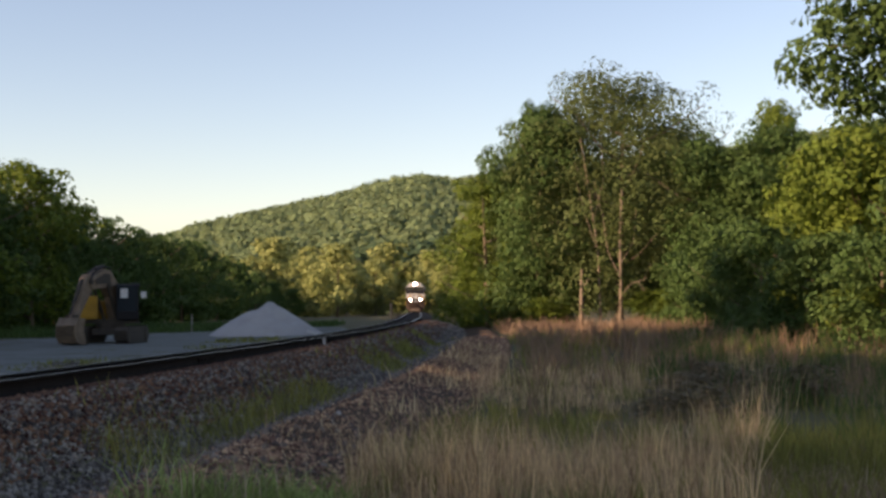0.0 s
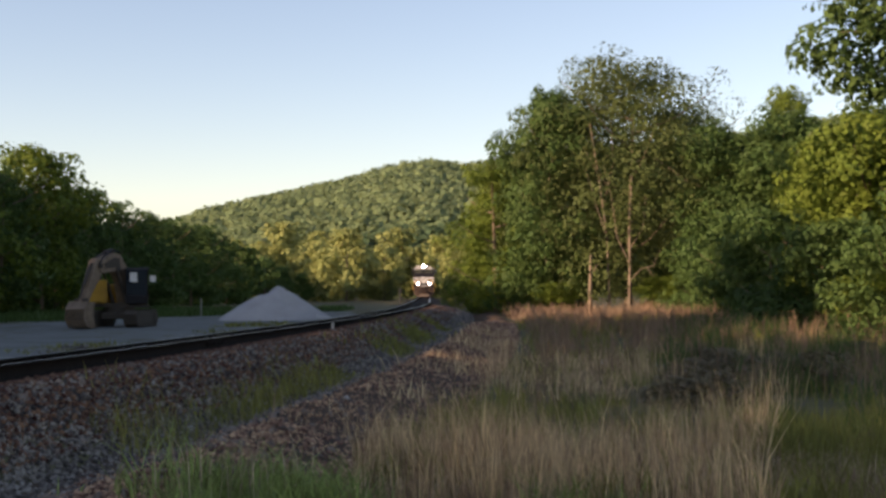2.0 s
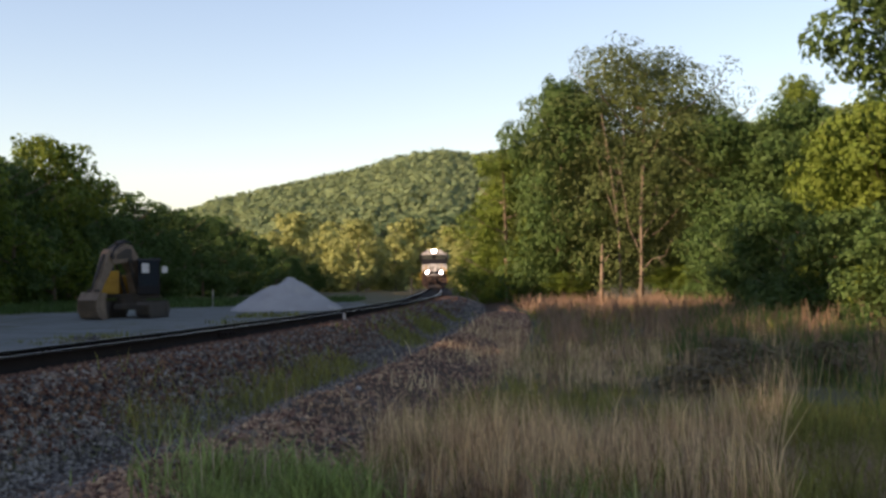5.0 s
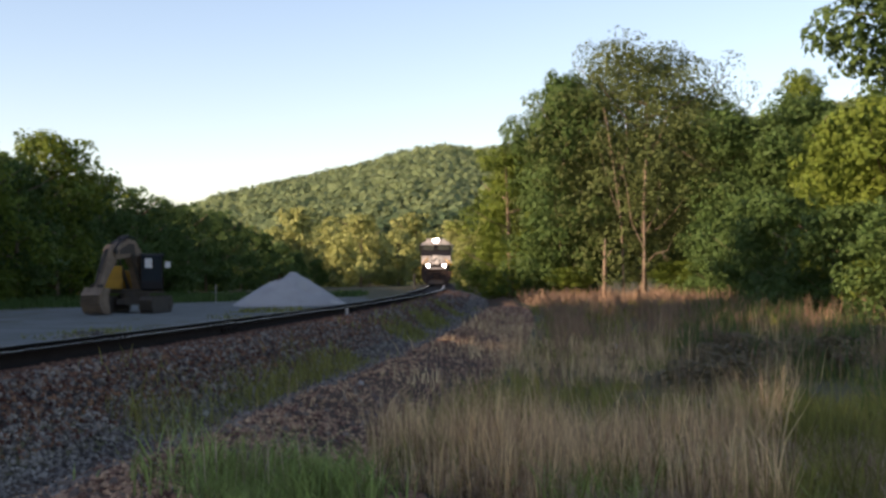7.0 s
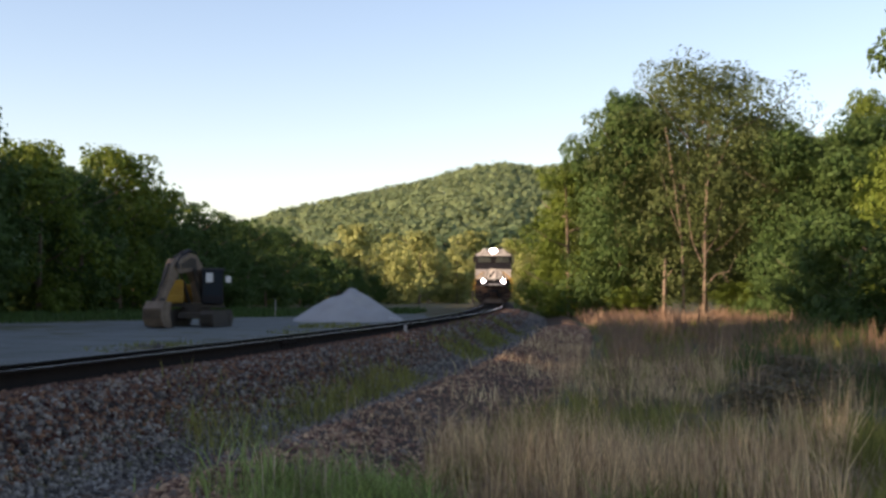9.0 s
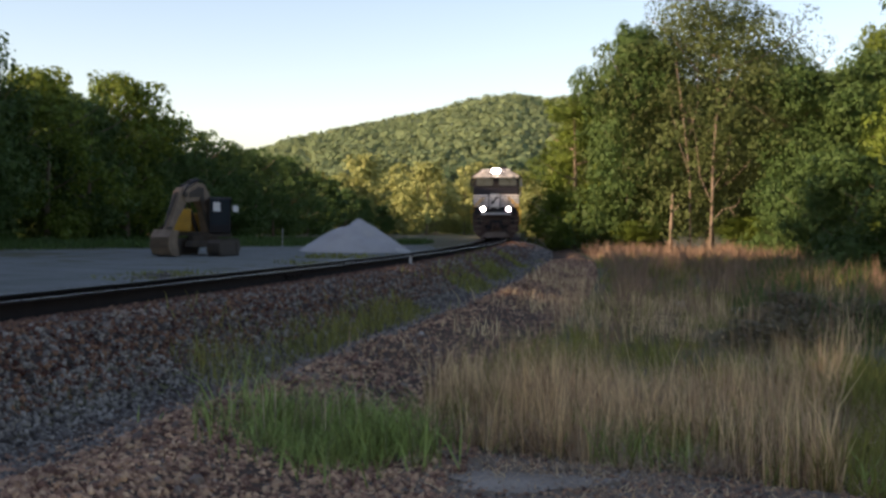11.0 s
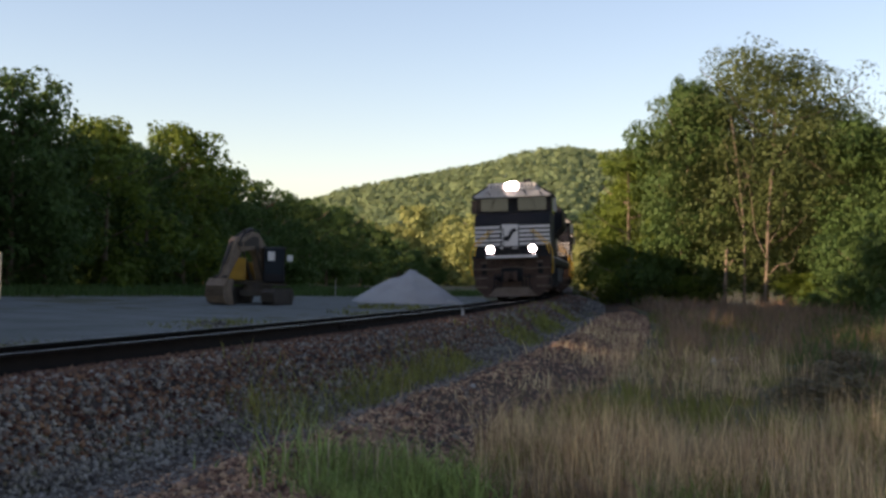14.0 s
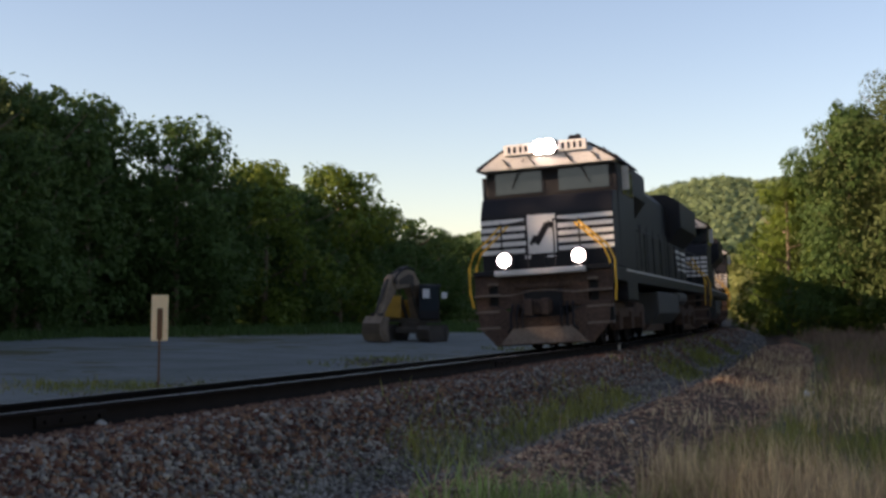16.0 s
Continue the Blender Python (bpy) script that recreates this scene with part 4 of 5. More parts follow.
    boom = part("boom", swung(extrude_profile([(0.25, 1.2), (-0.4, 1.2), (-0.75, 2.35), (-1.2, 2.85), (-2.6, 2.72), (-2.85, 2.98), (-2.75, 3.28), (-1.5, 3.78), (-0.95, 3.72), (-0.2, 2.95)], -0.28, 0.28, "x", 0.05)), CAT_DIRTY, e, "mud-streaked boom folded high")
    for sx in (-0.3, 0.28):
        part("web_plate", swung(extrude_profile([(-0.9, 2.6), (-1.35, 3.05), (-2.3, 2.98), (-2.4, 3.2), (-1.5, 3.55), (-1.05, 3.5)], sx, sx + 0.03, "x", 0.01)), CAT_DARK, boom)
    part("boom_hose", swung(tube(bmesh.new(), [(0.2, -0.3, 3.0), (0.2, -1.0, 3.86), (0.2, -1.6, 3.9), (0.22, -2.4, 3.55), (0.3, -2.9, 3.1)], 0.045, 6)), BLACK, boom)
    stick = part("stick", swung(extrude_profile([(-2.4, 3.3), (-2.75, 3.5), (-3.0, 3.3), (-3.95, 1.35), (-3.7, 1.15), (-3.3, 1.75), (-2.55, 2.6)], -0.22, 0.22, "x", 0.05)), CAT_DIRTY, e, "mud-streaked stick")
    part("stick_pin", swung(disc(bmesh.new(), 0, -2.7, 3.1, 0.13, 0.7, "x", 14)), CAT_DARK, stick)
    for sx in (-0.4, 0.4):
        bm = bmesh.new()
        tube(bm, [(sx, -0.55, 1.25), (sx, -1.15, 2.3)], 0.1, 10)
        tube(bm, [(sx, -1.15, 2.3), (sx, -1.5, 2.95)], 0.055, 10)
        part("boom_cylinder", swung(bm), CAT_DARK, e)
    bm = tube(bmesh.new(), [(0, -1.2, 3.9), (0, -2.0, 3.78)], 0.11, 10)
    tube(bm, [(0, -2.0, 3.78), (0, -2.7, 3.5)], 0.06, 10)
    part("stick_cylinder", swung(bm), CAT_DARK, e)
    bm = tube(bmesh.new(), [(0, -3.05, 3.2), (0, -3.75, 2.1)], 0.09, 10)
    tube(bm, [(0, -3.75, 2.1), (0, -4.1, 1.5)], 0.05, 10)
    part("bucket_cylinder", swung(bm), CAT_DARK, e)
    for sx in (-0.22, 0.22):
        part("bucket_link", swung(boxes((sx - 0.04, sx + 0.04, -4.15, -3.75, 1.25, 1.5), bevel=0.02)), CAT_DARK, e)
    # bucket: an open shell of back, two cheeks and teeth
    shell = [(-3.6, 1.3), (-4.15, 1.35), (-4.45, 1.0), (-4.5, 0.5), (-4.25, 0.12), (-3.8, 0.02), (-3.55, 0.06), (-3.56, 0.13), (-3.8, 0.1), (-4.18, 0.19), (-4.4, 0.52), (-4.36, 0.96), (-4.1, 1.26), (-3.6, 1.22)]
    bucket = part("bucket", swung(extrude_profile(shell, -0.52, 0.52, "x")), CAT_DIRTY, e, "muddy toothed bucket resting on the ground")
    for sx in (-0.55, 0.52):
        part("cheek", swung(extrude_profile([(-3.6, 1.3), (-4.15, 1.35), (-4.45, 1.0), (-4.5, 0.5), (-4.25, 0.12), (-3.8, 0.02), (-3.55, 0.06), (-3.75, 0.7)], sx, sx + 0.03, "x")), CAT_DIRTY, bucket)
    for k in range(5):
        part("tooth", swung(boxes((-0.5 + k * 0.23, -0.41 + k * 0.23, -3.6, -3.36, 0.03, 0.1), bevel=0.012)), CAT_DARK, bucket)
    for k in range(5):
        part("wear_strip", swung(boxes((-0.5, 0.5, -4.53, -4.49, 0.5 + k * 0.1, 0.54 + k * 0.1))), CAT_DARK, bucket)
    part("handrail", tube(bmesh.new(), [(-1.6, -0.6, 2.5), (-1.6, -0.6, 3.0), (-1.6, 1.6, 3.0), (-1.6, 1.6, 2.5)], 0.022, 6), CAT_DARK, e)
    part("exhaust_pipe", tube(bmesh.new(), [(-1.0, 1.8, 2.4), (-1.0, 1.8, 2.95), (-1.0, 1.95, 3.05)], 0.06, 8), CAT_DARK, e)
    part("deck_step", boxes((0.2, 1.5, -1.15, -0.9, 1.0, 1.1), bevel=0.02), CAT_DARK, e)
    return e


excavator()


# ---- stone pile ----
def gravel_heap():
    rng = np.random.default_rng(4)
    na, nr = 72, 26
    v, f = [], []
    for j in range(nr + 1):
        for i in range(na):
            a, r = 2 * math.pi * i / na, j / nr
            rx, ry = 3.4, 2.6
            x, y = rx * r * math.cos(a), ry * r * math.sin(a)
            z = min(2.1 * max(0, 1 - r) ** 0.95, 1.62 - 0.16 * abs(x)) + 0.3 * math.exp(-((x - 0.1) ** 2 + y * y) / 0.25) - 0.35 * math.exp(-((x - 1.1) ** 2 + (y + 0.9) ** 2) / 0.3) + 0.16 * float(wob(np.array(x), np.array(y), 2.6)) * (1 - r) + rng.normal() * 0.012
            v.append((x, y, z if j < nr else -0.05))
    for j in range(nr):
        for i in range(na):
            k = (i + 1) % na
            f.append((j * na + i, (j + 1) * na + i, (j + 1) * na + k, j * na + k))
    ob = arrays("mound", v, f, SAND, smooth=True)
    ob.matrix_world = pose(-10.4, 75.0, float(ground_z(np.array(-10.4), np.array(75.0))) + 0.02)
    return tagged(ob, "pale grey heap of crushed stone on the yard", "mound")


gravel_heap()


# ---- sign ----
def trackside_sign():
    s = thing("trackside_sign", "back of a cream trackside sign on a thin rusty post", "sign", pose(-11.28, 23.2, float(ground_z(np.array(-11.28), np.array(23.2))) + 0.07, 0, 0, 20))
    part("panel", boxes((-0.165, 0.165, -0.012, 0.0, 0.95, 1.87), bevel=0.012), SIGN, s, "cream sign panel, warm sunlight put into its colour, with a brown bar")
    part("bar", boxes((-0.05, 0.06, -0.03, -0.016, 0.98, 1.6), bevel=0.006), RUST, s)
    part("post", boxes((-0.02, 0.02, -0.016, 0.02, -0.2, 1.25), bevel=0.004), RUST, s, "thin rusty post")


trackside_sign()


# ---- grass, weeds and loose stones ----
def blades(name, n, sample, height, width, mat, label, seed, lean=0.35):
    """Grass as tapered, bent blades standing on the ground where sample puts them."""
    rng = np.random.default_rng(seed)
    x, y = sample(rng, n)
    n = len(x)
    z = ground_z(x, y) - 0.02
    d = np.hypot(x, y)
    h = (height[0] + (height[1] - height[0]) * rng.random(n) ** 1.3) * np.clip(0.8 + 0.4 * wob(x, y, 1.7, seed) + 0.4 * wob(x, y, 5.0, seed + 1), 0.25, 1.1)
    w = width * np.maximum(1, d / 13.0) * rng.uniform(0.7, 1.4, n)
    a = rng.uniform(0, 2 * math.pi, n)
    b = rng.uniform(0, 2 * math.pi, n)
    ln = h * lean * rng.random(n)
    px, py = np.cos(a) * w, np.sin(a) * w
    dx, dy = np.cos(b) * ln, np.sin(b) * ln
    v = np.stack([np.stack([x - px, y - py, z], -1), np.stack([x + px, y + py, z], -1),
                  np.stack([x + dx * 0.35 + px * 0.8, y + dy * 0.35 + py * 0.8, z + h * 0.6], -1), np.stack([x + dx * 0.35 - px * 0.8, y + dy * 0.35 - py * 0.8, z + h * 0.6], -1),
                  np.stack([x + dx, y + dy, z + h], -1)], 1).reshape(-1, 3)
    i = np.arange(n)[:, None] * 5
    f = np.concatenate([i + [0, 1, 2], i + [0, 2, 3], i + [3, 2, 4]], 1).reshape(-1, 3)
    return tagged(arrays(name, v, f, mat), label, "grass", kind="stuff")


def field_sample(y0, y1, test, u0=4.6, spread=0.46):
    def sample(rng, n):
        m = n // 44
        y = np.sqrt(rng.uniform(y0 * y0, y1 * y1, m))
        x = rng.uniform(-0.3, spread, m) * y + rng.normal(size=m) * 0.3
        k = rng.integers(0, m, n)
        r = 0.045 + 0.006 * y[k]
        x, y = x[k] + rng.normal(size=n) * r, y[k] + rng.normal(size=n) * r
        u = x - track_x(y)
        k = (u > u0 + 0.35 * wob(x, y, 1.3) + np.abs(rng.normal(size=n)) * 0.012 * y) & test(x, y, rng.random(n))
        return x[k], y[k]
    return sample


def dryness(x, y):
    return wob(x, y, 0.5, 7) + 0.6 * wob(x, y, 1.6, 3)


def bare(x, y):
    """Gravel at the field's near edge, where no grass stands."""
    return y < 8.75 - 0.42 * x + 0.3 * wob(x, y, 2.2) + 0.12 * wob(x, y, 7, 2)


def front(x, y):
    """1 in the tall stand of grass at the near edge of the field, 0 in the lower growth behind."""
    return smooth(12.6, 11.2, y + 0.8 * wob(x, y, 0.9, 4))


GRASS_LUSH = material("grass_lush", (0.3, 0.36, 0.11), 0.7, 0, (0.18, 0.24, 0.065), 0.8, 5, 0.4, 0, island=0.5, through_light=0.35)
GRASS_STRAW = material("grass_straw", (0.52, 0.40, 0.28), 0.85, 0, (0.36, 0.26, 0.18), 0.8, 5, 0.4, 0, island=0.5, through_light=0.2)
blades("dry_grass", 44000, field_sample(7, 13.5, lambda x, y, r: (r < front(x, y)) & (wob(x, y, 3.3, 8) > -0.42) & ((dryness(x, y) > -0.5) | (r < 0.15)) & ~bare(x, y) & (x > -0.75) & (x < 0.24 * y + 0.5 * wob(x, y, 1.1, 1))), (0.25, 0.85), 0.003, GRASS_DRY, "tall dry tan grass in the field", 101, 0.5)
blades("broken_stems", 15000, field_sample(7, 12.6, lambda x, y, r: (r < front(x, y)) & ~bare(x, y) & (x > -0.75)), (0.1, 0.36), 0.0032, GRASS_STRAW, "broken dry stems leaning across one another", 122, 2.6)
blades("dry_undergrowth", 22000, field_sample(7, 13.5, lambda x, y, r: (r < front(x, y)) & ~bare(x, y) & (x > -0.75)), (0.1, 0.4), 0.003, GRASS_RED, "brown dead leaves low in the dry grass", 117, 1.4)
blades("green_grass", 30000, field_sample(7, 14, lambda x, y, r: ((dryness(x, y) < -0.25) | (r < 0.22) | (x > 0.2 * y)) & ~bare(x, y) & (x > -0.8)), (0.12, 0.6), 0.0038, GRASS_GREEN, "green grass among the dry stems", 102, 0.9)
blades("edge_grass", 5000, field_sample(7, 10, lambda x, y, r: ~bare(x, y) & bare(x, y - 0.45) & (x > 0.2)), (0.12, 0.42), 0.0045, GRASS_LUSH, "fresh green grass along the near edge of the field", 118, 1.2)
blades("low_grass", 22000, field_sample(12, 30, lambda x, y, r: (r < 0.9), 5.3), (0.12, 0.42), 0.0036, GRASS_GREEN, "low olive-green grass behind the dry stand", 119, 0.9)
blades("middle_dry_grass", 17000, field_sample(12, 26, lambda x, y, r: (dryness(x, y) > 0.0) & (x < 0.14 * y + 0.9 * wob(x, y, 0.6, 1)), 5.2), (0.2, 0.55), 0.0034, GRASS_DRY, "thinner dry grass toward the gravel ridge", 103, 0.8)
blades("far_green_grass", 26000, field_sample(24, 60, lambda x, y, r: (dryness(x, y) < -0.1) | (r < 0.25) | (x > 0.2 * y), 5.3), (0.25, 0.65), 0.0042, GRASS_GREEN, "green grass further back in the field", 104, 0.8)
blades("russet_weeds", 52000, field_sample(15, 80, lambda x, y, r: r < (0.8 - 0.3 * wob(x, y, 0.3, 5)) * smooth(13, 24, y), 5.5, 0.42), (0.3, 1.1), 0.004, GRASS_RED, "russet dead weeds before the trees", 105, 0.7)
blades("weed_tuft", 3000, lambda rng, n: (rng.normal(-1.35, 0.33, n), rng.normal(8.75, 0.35, n)), (0.15, 0.52), 0.006, GRASS_LUSH, "lush green tuft of weeds beside the gravel", 106, 1.2)
blades("tuft_stems", 70, lambda rng, n: (rng.normal(-1.25, 0.4, n), rng.normal(8.9, 0.35, n)), (0.4, 0.8), 0.0035, GRASS_STRAW, "pale dry stems standing in the green tuft", 120, 0.5)
blades("dead_stalks", 420, lambda rng, n: (rng.uniform(-0.9, 1.2, n), rng.normal(8.35, 0.22, n)), (0.05, 0.13), 0.004, GRASS_STRAW, "broken grey-tan stalks fallen at the field's edge", 121, 6.0)


def ditch_sample(rng, n):
    y = rng.uniform(7, 46, n)
    u = rng.normal(2.7, 0.22, n) - np.abs(rng.normal(0, 0.45, n)) * smooth(18, 40, y)
    x = track_x(y) + u
    k = wob(x, y, 0.7, 9) > -0.15
    return x[k], y[k]


def yard_weeds(rng, n):
    y = rng.uniform(14, 70, n)
    x = track_x(y) - rng.uniform(3.0, 9.0, n)
    k = wob(x, y, 0.45, 2) > 0.33
    return x[k], y[k]


blades("ditch_grass", 7500, ditch_sample, (0.08, 0.36), 0.0045, GRASS_GREEN, "green weeds in the ditch below the ballast", 107, 0.6)
blades("yard_weeds", 7000, yard_weeds, (0.08, 0.25), 0.006, GRASS_GREEN, "low green weeds scattered on the yard gravel", 108, 0.6)
def yard_edge_sample(rng, n):
    x, y = rng.uniform(-36, -9, n), rng.uniform(57, 118, n)
    k = x < yard_edge(y) + rng.normal(0, 0.5, n)
    return x[k], y[k]


blades("yard_edge_grass", 26000, yard_edge_sample, (0.25, 0.6), 0.006, LEAF_A, "green grass along the yard's far edge", 109, 0.6)

OCTA_V = np.array([(1, 0, 0), (-1, 0, 0), (0, 1, 0), (0, -1, 0), (0, 0, 1), (0, 0, -1)], float)
OCTA_F = np.array([(0, 2, 4), (2, 1, 4), (1, 3, 4), (3, 0, 4), (2, 0, 5), (1, 2, 5), (3, 1, 5), (0, 3, 5)])


def stones(name, n, sample, size, mat, label, seed):
    rng = np.random.default_rng(seed)
    x, y = sample(rng, n)
    n = len(x)
    s = rng.uniform(*size, n) * np.maximum(1, np.hypot(x, y) / 22.0)
    z = ground_z(x, y) + s * 0.35
    q = rng.normal(size=(n, 3, 3))
    q, _ = np.linalg.qr(q)
    v = OCTA_V[None] * rng.uniform(0.55, 1.3, (n, 6, 1)) * s[:, None, None]
    v = np.einsum("nij,nkj->nki", q, v) + np.stack([x, y, z], -1)[:, None, :]
    f = (OCTA_F[None] + 6 * np.arange(n)[:, None, None]).reshape(-1, 3)
    return tagged(arrays(name, v.reshape(-1, 3), f, mat), label, "gravel", kind="stuff")


def bank(u0, u1, y0, y1, power=1.0):
    def sample(rng, n):
        y = y0 + (y1 - y0) * rng.random(n) ** 2.1
        return track_x(y) + u0 + (u1 - u0) * rng.random(n) ** power, y
    return sample


stones("ballast_rusty", 22000, bank(0.85, 2.5, 6, 70, 1.3), (0.018, 0.04), STONE_RED, "rust-stained ballast stones beside the rail", 201)
stones("ballast_grey", 26000, bank(1.2, 3.4, 6, 75, 0.75), (0.018, 0.04), STONE_GREY, "blue-grey ballast stones on the bank", 202)
stones("ditch_stones", 9000, bank(2.2, 3.3, 6, 50), (0.014, 0.034), STONE_GREY, "small dark stones in the bottom of the ditch", 207)
stones("berm_near_stones", 9000, bank(2.9, 5.6, 5.0, 13), (0.014, 0.04), STONE_TAN, "coarse tan stones on the near end of the ridge", 206)
stones("berm_stones", 19000, bank(3.0, 5.3, 5.0, 60), (0.012, 0.034), STONE_TAN, "tan and reddish stones on the low ridge", 203)


# ---- small things beside the line ----
def stake(x, y, h, w, mat, name, label, category):
    t = thing(name, label, category, pose(x, y, float(all_ground(np.array(x), np.array(y))), 0, 0, 10))
    part("post", boxes((-w, w, -w, w, -0.15, h), bevel=w * 0.3), mat, t)
    part("cap", boxes((-w * 1.2, w * 1.2, -w * 1.2, w * 1.2, h, h + w), bevel=w * 0.3), mat, t)
    return t


stake(-2.77, 29.6, 0.17, 0.03, SAND, "marker_stake", "short pale marker stake in the ballast", "stake")
stake(-7.0, 172, 2.0, 0.1, GREY, "marker_post", "grey marker post beside the far track", "post")
stake(-17.4, 88.2, 1.2, 0.03, SAND, "marker_post", "thin pale post at the yard's far edge", "post")
plank = thing("plank", "pale board lying by the stone heap", "board", pose(-7.3, 73.2, 0.16, 0, 14, 20))
part("board", boxes((-0.5, 0.5, -0.16, 0.16, -0.03, 0.03), bevel=0.008), WHITE, plank)

stone_mesh = bpy.data.meshes.new("stone")
_bm = bmesh.new()
bmesh.ops.create_icosphere(_bm, subdivisions=1, radius=1)
for _v in _bm.verts:
    _v.co *= 0.75 + 0.45 * random.random()
_bm.to_mesh(stone_mesh)
_bm.free()
stone_mesh.materials.append(STONE_ONE)
pick = random.Random(21)
for i in range(280):
    y = 6.5 + 9.5 * pick.random()
    x = float(track_x(y)) + (pick.uniform(3.1, 4.5) if i % 3 else pick.uniform(1.2, 2.6))
    s = pick.uniform(0.022, 0.055)
    o = new("stone", stone_mesh)
    o.parent = berm if i % 3 else ballast
    o.matrix_world = pose(x, y, float(ground_z(np.array(x), np.array(y))) + s * 0.45, pick.uniform(0, 360), pick.uniform(0, 360), pick.uniform(0, 360)) @ Matrix.Diagonal((s, s * pick.uniform(0.7, 1.2), s * pick.uniform(0.55, 0.8), 1))


# ---- birds ----
def bird():
    b = thing("bird", "small pale grey bird flying up from the weeds", "bird", group="birds over the field")
    bm = bmesh.new()
    bmesh.ops.create_uvsphere(bm, u_segments=10, v_segments=7, radius=1, matrix=Matrix.Diagonal((0.035, 0.1, 0.035, 1)))
    part("body", bm, FEATHER, b)
    bm = bmesh.new()
    bmesh.ops.create_uvsphere(bm, u_segments=8, v_segments=6, radius=0.026, matrix=Matrix.Translation((0, -0.1, 0.02)))
    tube(bm, [(0, -0.12, 0.02), (0, -0.145, 0.016)], 0.007, 5, 0.002)
    part("head", bm, FEATHER, b)
    for sx in (-1, 1):
        bm = extrude_profile([(sx * 0.02, -0.05), (sx * 0.12, -0.06), (sx * 0.24, 0.0), (sx * 0.14, 0.04), (sx * 0.02, 0.05)], -0.004, 0.004, "z")
        bmesh.ops.rotate(bm, verts=bm.verts, cent=(0, 0, 0), matrix=Matrix.Rotation(radians(-sx * 28), 3, "Y"))
        part("wing", bm, FEATHER, b)
    part("tail", extrude_profile([(-0.012, 0.08), (0.012, 0.08), (0.035, 0.19), (-0.035, 0.19)], -0.004, 0.004, "z"), FEATHER, b)
    return b


birds = [bird() for _ in range(3)]


def straw(rng, n):
    x, y = rng.uniform(-1.0, 3.4, n), rng.uniform(7.3, 8.6, n)
    return x, y


blades("fallen_straw", 900, straw, (0.05, 0.14), 0.004, GRASS_DRY, "flattened dry straw at the field's near edge", 110, 5.0)


def berm_weeds(rng, n):
    y = rng.uniform(10.5, 45, n)
    x = track_x(y) + rng.normal(4.3, 0.45, n)
    k = wob(x, y, 1.1, 6) > 0.05
    return x[k], y[k]


def bank_weeds(rng, n):
    y = rng.uniform(10, 60, n)
    x = track_x(y) + rng.uniform(1.6, 3.4, n)
    k = wob(x, y, 0.9, 8) > 0.4
    return x[k], y[k]


blades("berm_grass", 1600, berm_weeds, (0.08, 0.4), 0.0042, GRASS_DRY, "sparse dry stems along the gravel ridge", 111, 0.7)
blades("bank_grass", 3000, bank_weeds, (0.06, 0.26), 0.004, GRASS_GREEN, "thin green weeds growing in the ballast bank", 112, 0.6)
blades("yard_bank_grass", 14000, lambda rng, n: (rng.uniform(-36, -31.5, n), rng.uniform(45, 112, n)), (0.2, 0.6), 0.006, LEAF_A, "dark green grass below the trees beside the yard", 113, 0.6)


def dirt_patch():
    na, nr = 48, 8
    v, f = [], []
    for j in range(nr + 1):
        for i in range(na):
            a, r = 2 * math.pi * i / na, j / nr
            k = 1 + 0.14 * math.sin(3 * a + 1) + 0.08 * math.sin(7 * a)
            x, y = 0.05 + 0.5 * r * k * math.cos(a), 7.95 + 0.34 * r * k * math.sin(a)
            v.append((x, y, float(ground_z(np.array(x), np.array(y))) + 0.02 * (1 - r) + 0.012))
    for j in range(nr):
        for i in range(na):
            k = (i + 1) % na
            f.append((j * na + i, (j + 1) * na + i, (j + 1) * na + k, j * na + k))
    return tagged(arrays("dirt_patch", v, f, DIRT, smooth=True), "bare patch of pale gravelly dirt in the grass", "ground", kind="structure")


dirt_patch()


def gravel_apron():
    """Bare gravelly ground between the field's near edge and the viewer."""
    xs, ys = np.linspace(-3.2, 5.2, 60), np.linspace(4.0, 9.4, 44)
    X, Y = np.meshgrid(xs, ys)
    edge = np.minimum(np.minimum(X + 3.2, 5.2 - X), np.minimum(Y - 4.0, 9.2 - 0.42 * X - Y))
    Z = ground_z(X, Y) + 0.008 - 0.05 * (1 - smooth(0.0, 0.5, edge))
    v = np.stack([X, Y, Z], -1).reshape(-1, 3)
    i = np.arange(v.shape[0]).reshape(44, 60)
    f = np.stack([i[:-1, :-1], i[:-1, 1:], i[1:, 1:], i[1:, :-1]], -1).reshape(-1, 4)
    return tagged(arrays("gravel_apron", v, f, APRON, smooth=True), "brown gravelly bare ground at the field's near edge", "ground", kind="structure")


gravel_apron()
stones("patch_gravel", 8000, lambda rng, n: (rng.uniform(-2.6, 3.8, n), 9.0 - 3.6 * rng.random(n)), (0.008, 0.022), STONE_GREY, "small grey stones over the bare ground", 208)
stones("patch_stones", 8000, lambda rng, n: (rng.uniform(-2.6, 3.6, n), 9.0 - 3.6 * rng.random(n)), (0.008, 0.024), STONE_TAN, "small tan stones over the bare near edge of the field", 204)


def yard_rubble(rng, n):
    y = rng.uniform(11, 45, n)
    x = track_x(y) - rng.uniform(2.4, 8.0, n)
    k = wob(x, y, 0.8, 3) > 0.1
    return x[k], y[k]


stones("yard_stones", 6000, yard_rubble, (0.02, 0.055), STONE_GREY, "loose stones scattered along the yard's edge", 205)
blades("sign_weeds", 3200, lambda rng, n: (rng.normal(-11.8, 1.5, n), rng.normal(23.5, 0.9, n)), (0.06, 0.24), 0.005, GRASS_GREEN, "low green weeds round the sign post", 114, 0.6)
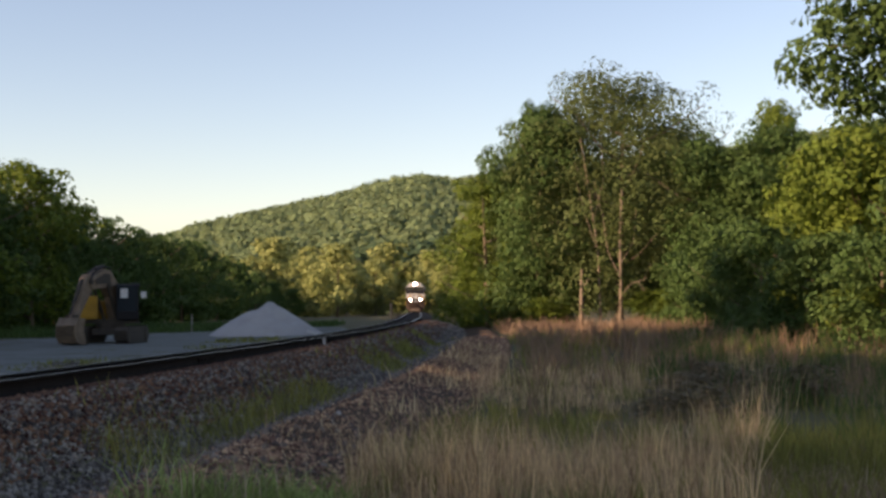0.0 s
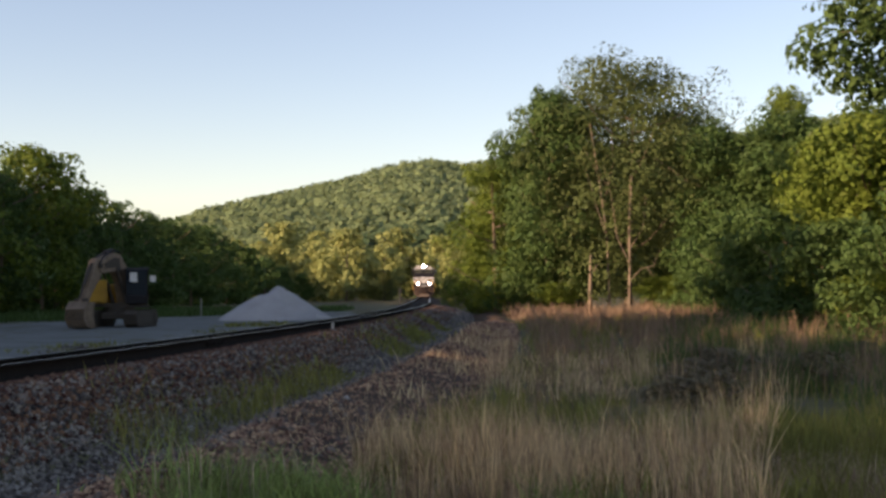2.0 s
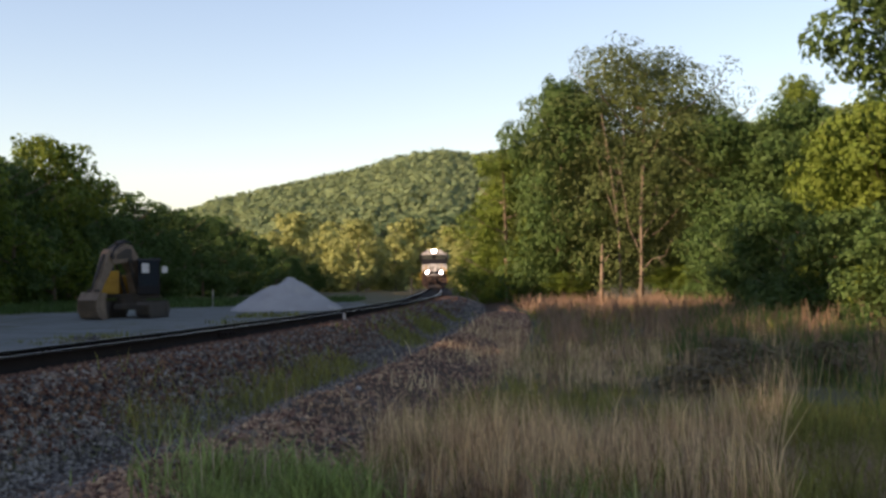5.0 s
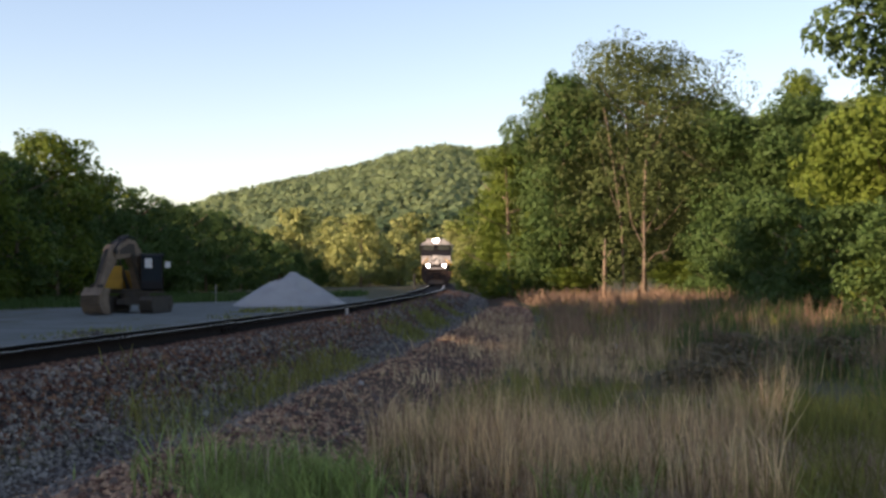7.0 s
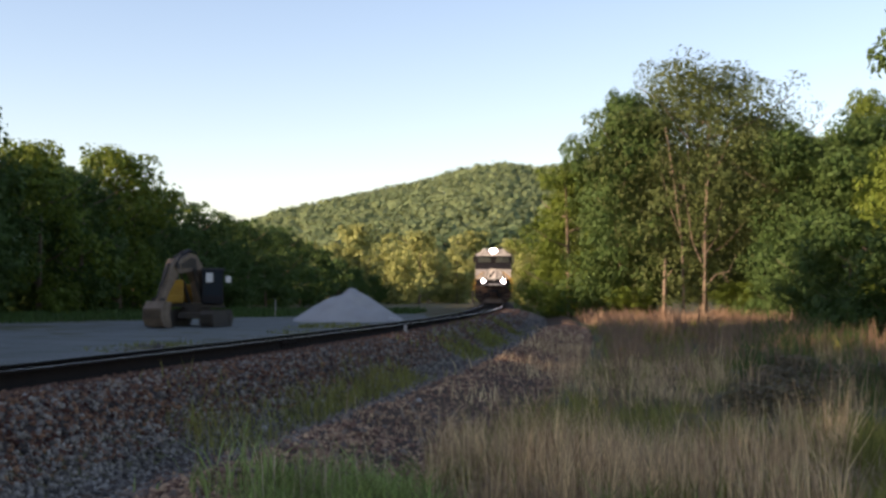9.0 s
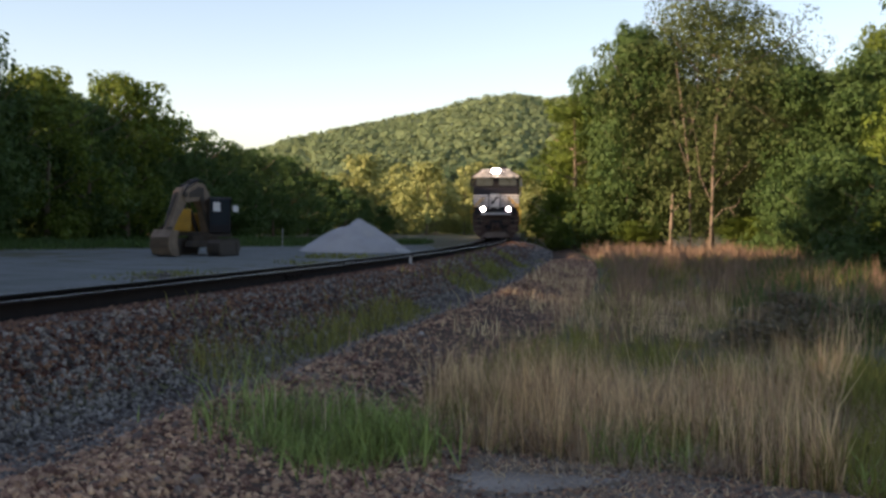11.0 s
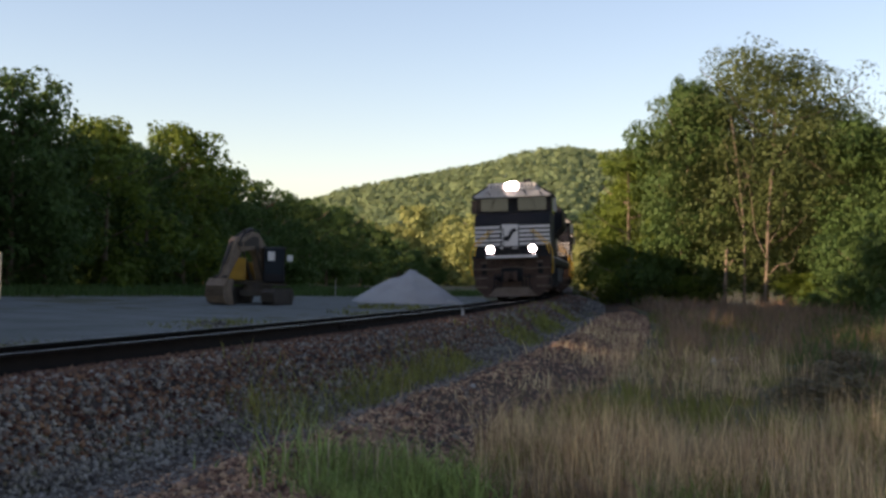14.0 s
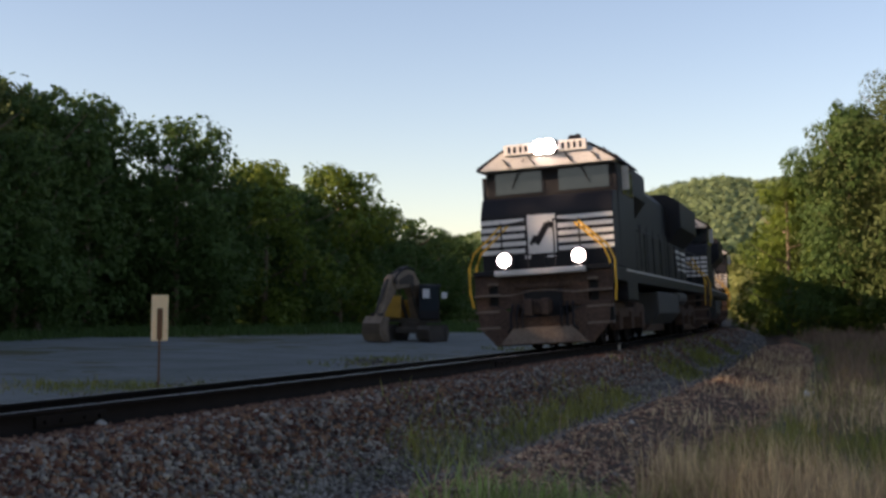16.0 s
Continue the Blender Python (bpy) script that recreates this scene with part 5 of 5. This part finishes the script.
blades("seed_stalks", 2600, field_sample(8, 30, lambda x, y, r: (dryness(x, y) > -0.3) & ~bare(x, y)), (0.6, 0.95), 0.002, GRASS_DRY, "tall pale seed stalks above the grass", 115, 0.35)
for x, y, s in ((-5.0, 9.2, 0.06), (-2.95, 12.2, 0.05), (-2.7, 13.2, 0.045), (-1.35, 16.3, 0.05)):
    o = tagged(new("white_stone", stone_mesh.copy()), "single pale stone lying on the gravel", "stone")
    o.data.materials[0] = SAND
    o.matrix_world = pose(x, y, float(ground_z(np.array(x), np.array(y))) + s * 0.6, 20, 10, 40 * y) @ Matrix.Diagonal((s, s * 0.8, s * 0.7, 1))

blades("dark_weeds", 26000, field_sample(11, 50, lambda x, y, r: (x > 0.17 * y + 1.2 * wob(x, y, 0.4, 4)) & (r < 0.8), 5.0), (0.35, 1.05), 0.0045, LEAF_A, "dark green leafy weeds toward the trees", 116, 0.8)


# ---- movement ----
SPEED, START = 11.2, 205.7

# each bird: the way it is turned, and its rows of seconds, x, y, z in flight
BIRDS = [
    (-70, [(14.0, 2.61, 24.7, 0.14), (14.1, 2.12, 24.73, 0.52), (14.2, 1.72, 24.75, 0.69), (14.4, 1.59, 24.74, 0.96), (14.5, 1.57, 24.73, 1.18), (14.8, 1.24, 24.76, 0.89)]),
    (-80, [(14.5, 3.51, 23.52, 1.07), (14.6, 2.57, 23.65, 1.22), (14.7, 1.53, 23.74, 1.66), (15.3, -4.37, 26.43, 3.96), (15.4, -5.56, 26.71, 4.08), (15.5, -6.69, 26.96, 4.19), (16.0, -13.75, 28.67, 5.05)]),
    (-110, [(15.0, 2.74, 25.67, 1.74), (15.1, 1.65, 25.75, 1.95), (15.2, 0.19, 25.8, 1.97), (15.5, 0.07, 29.78, 4.48), (16.0, 5.8, 33.5, 6.4)]),
]


def along(y0, d):
    """The y of the point d metres further up the line than y0."""
    y = y0
    for _ in range(4):
        step = d / 4
        y += step * math.cos(radians(track_heading(y)))
    return y


def on_track(y, h=0.0):
    lean = superelevation(y)
    return pose(float(track_x(y)), y, RAIL_Z, 0, -lean, -track_heading(y))


def engine_pose(y):
    """An engine whose front is at y: it stands on its two trucks."""
    a, b = along(y, 4.75), along(y, 17.85)
    pa, pb = Vector((float(track_x(a)), a, RAIL_Z)), Vector((float(track_x(b)), b, RAIL_Z))
    d = (pb - pa).normalized()
    front = pa - d * 4.75
    return pose(front.x, front.y, RAIL_Z, 0, -superelevation((a + b) / 2), -math.degrees(math.atan2(d.x, d.y)))


def motions():
    for k, engine in enumerate((lead, second, third)):
        rows = []
        for i in range(17):
            y = START - SPEED * i
            rows.append((float(i), engine_pose(along(y, 22.7 * k) if k else y)))
        walk(engine, rows)
    # wheels roll, three rows to a quarter turn and more
    axles = [c for c in lead.children if c.name.startswith("axle")]
    for axle in axles:
        walk(axle, [(i / 15, pose(0, axle.location.y, 0.53, math.degrees(SPEED / 0.53 * i / 15), 0, 0)) for i in range(241)])
    for b, (turn, rows) in zip(birds, BIRDS):
        t0, x0, y0, z0 = rows[0]
        low = float(ground_z(np.array(x0), np.array(y0))) + 0.05
        path = [(0.0, x0 + 0.3, y0, low), (t0 - 0.25, x0 + 0.3, y0, low)] + list(rows)
        if rows[-1][0] < 16:
            path += [(rows[-1][0] + 0.2, rows[-1][1], rows[-1][2], low), (16.0, rows[-1][1], rows[-1][2], low)]
        walk(b, [(t, pose(x, y, z, -12, 0, turn)) for t, x, y, z in path])


motions()
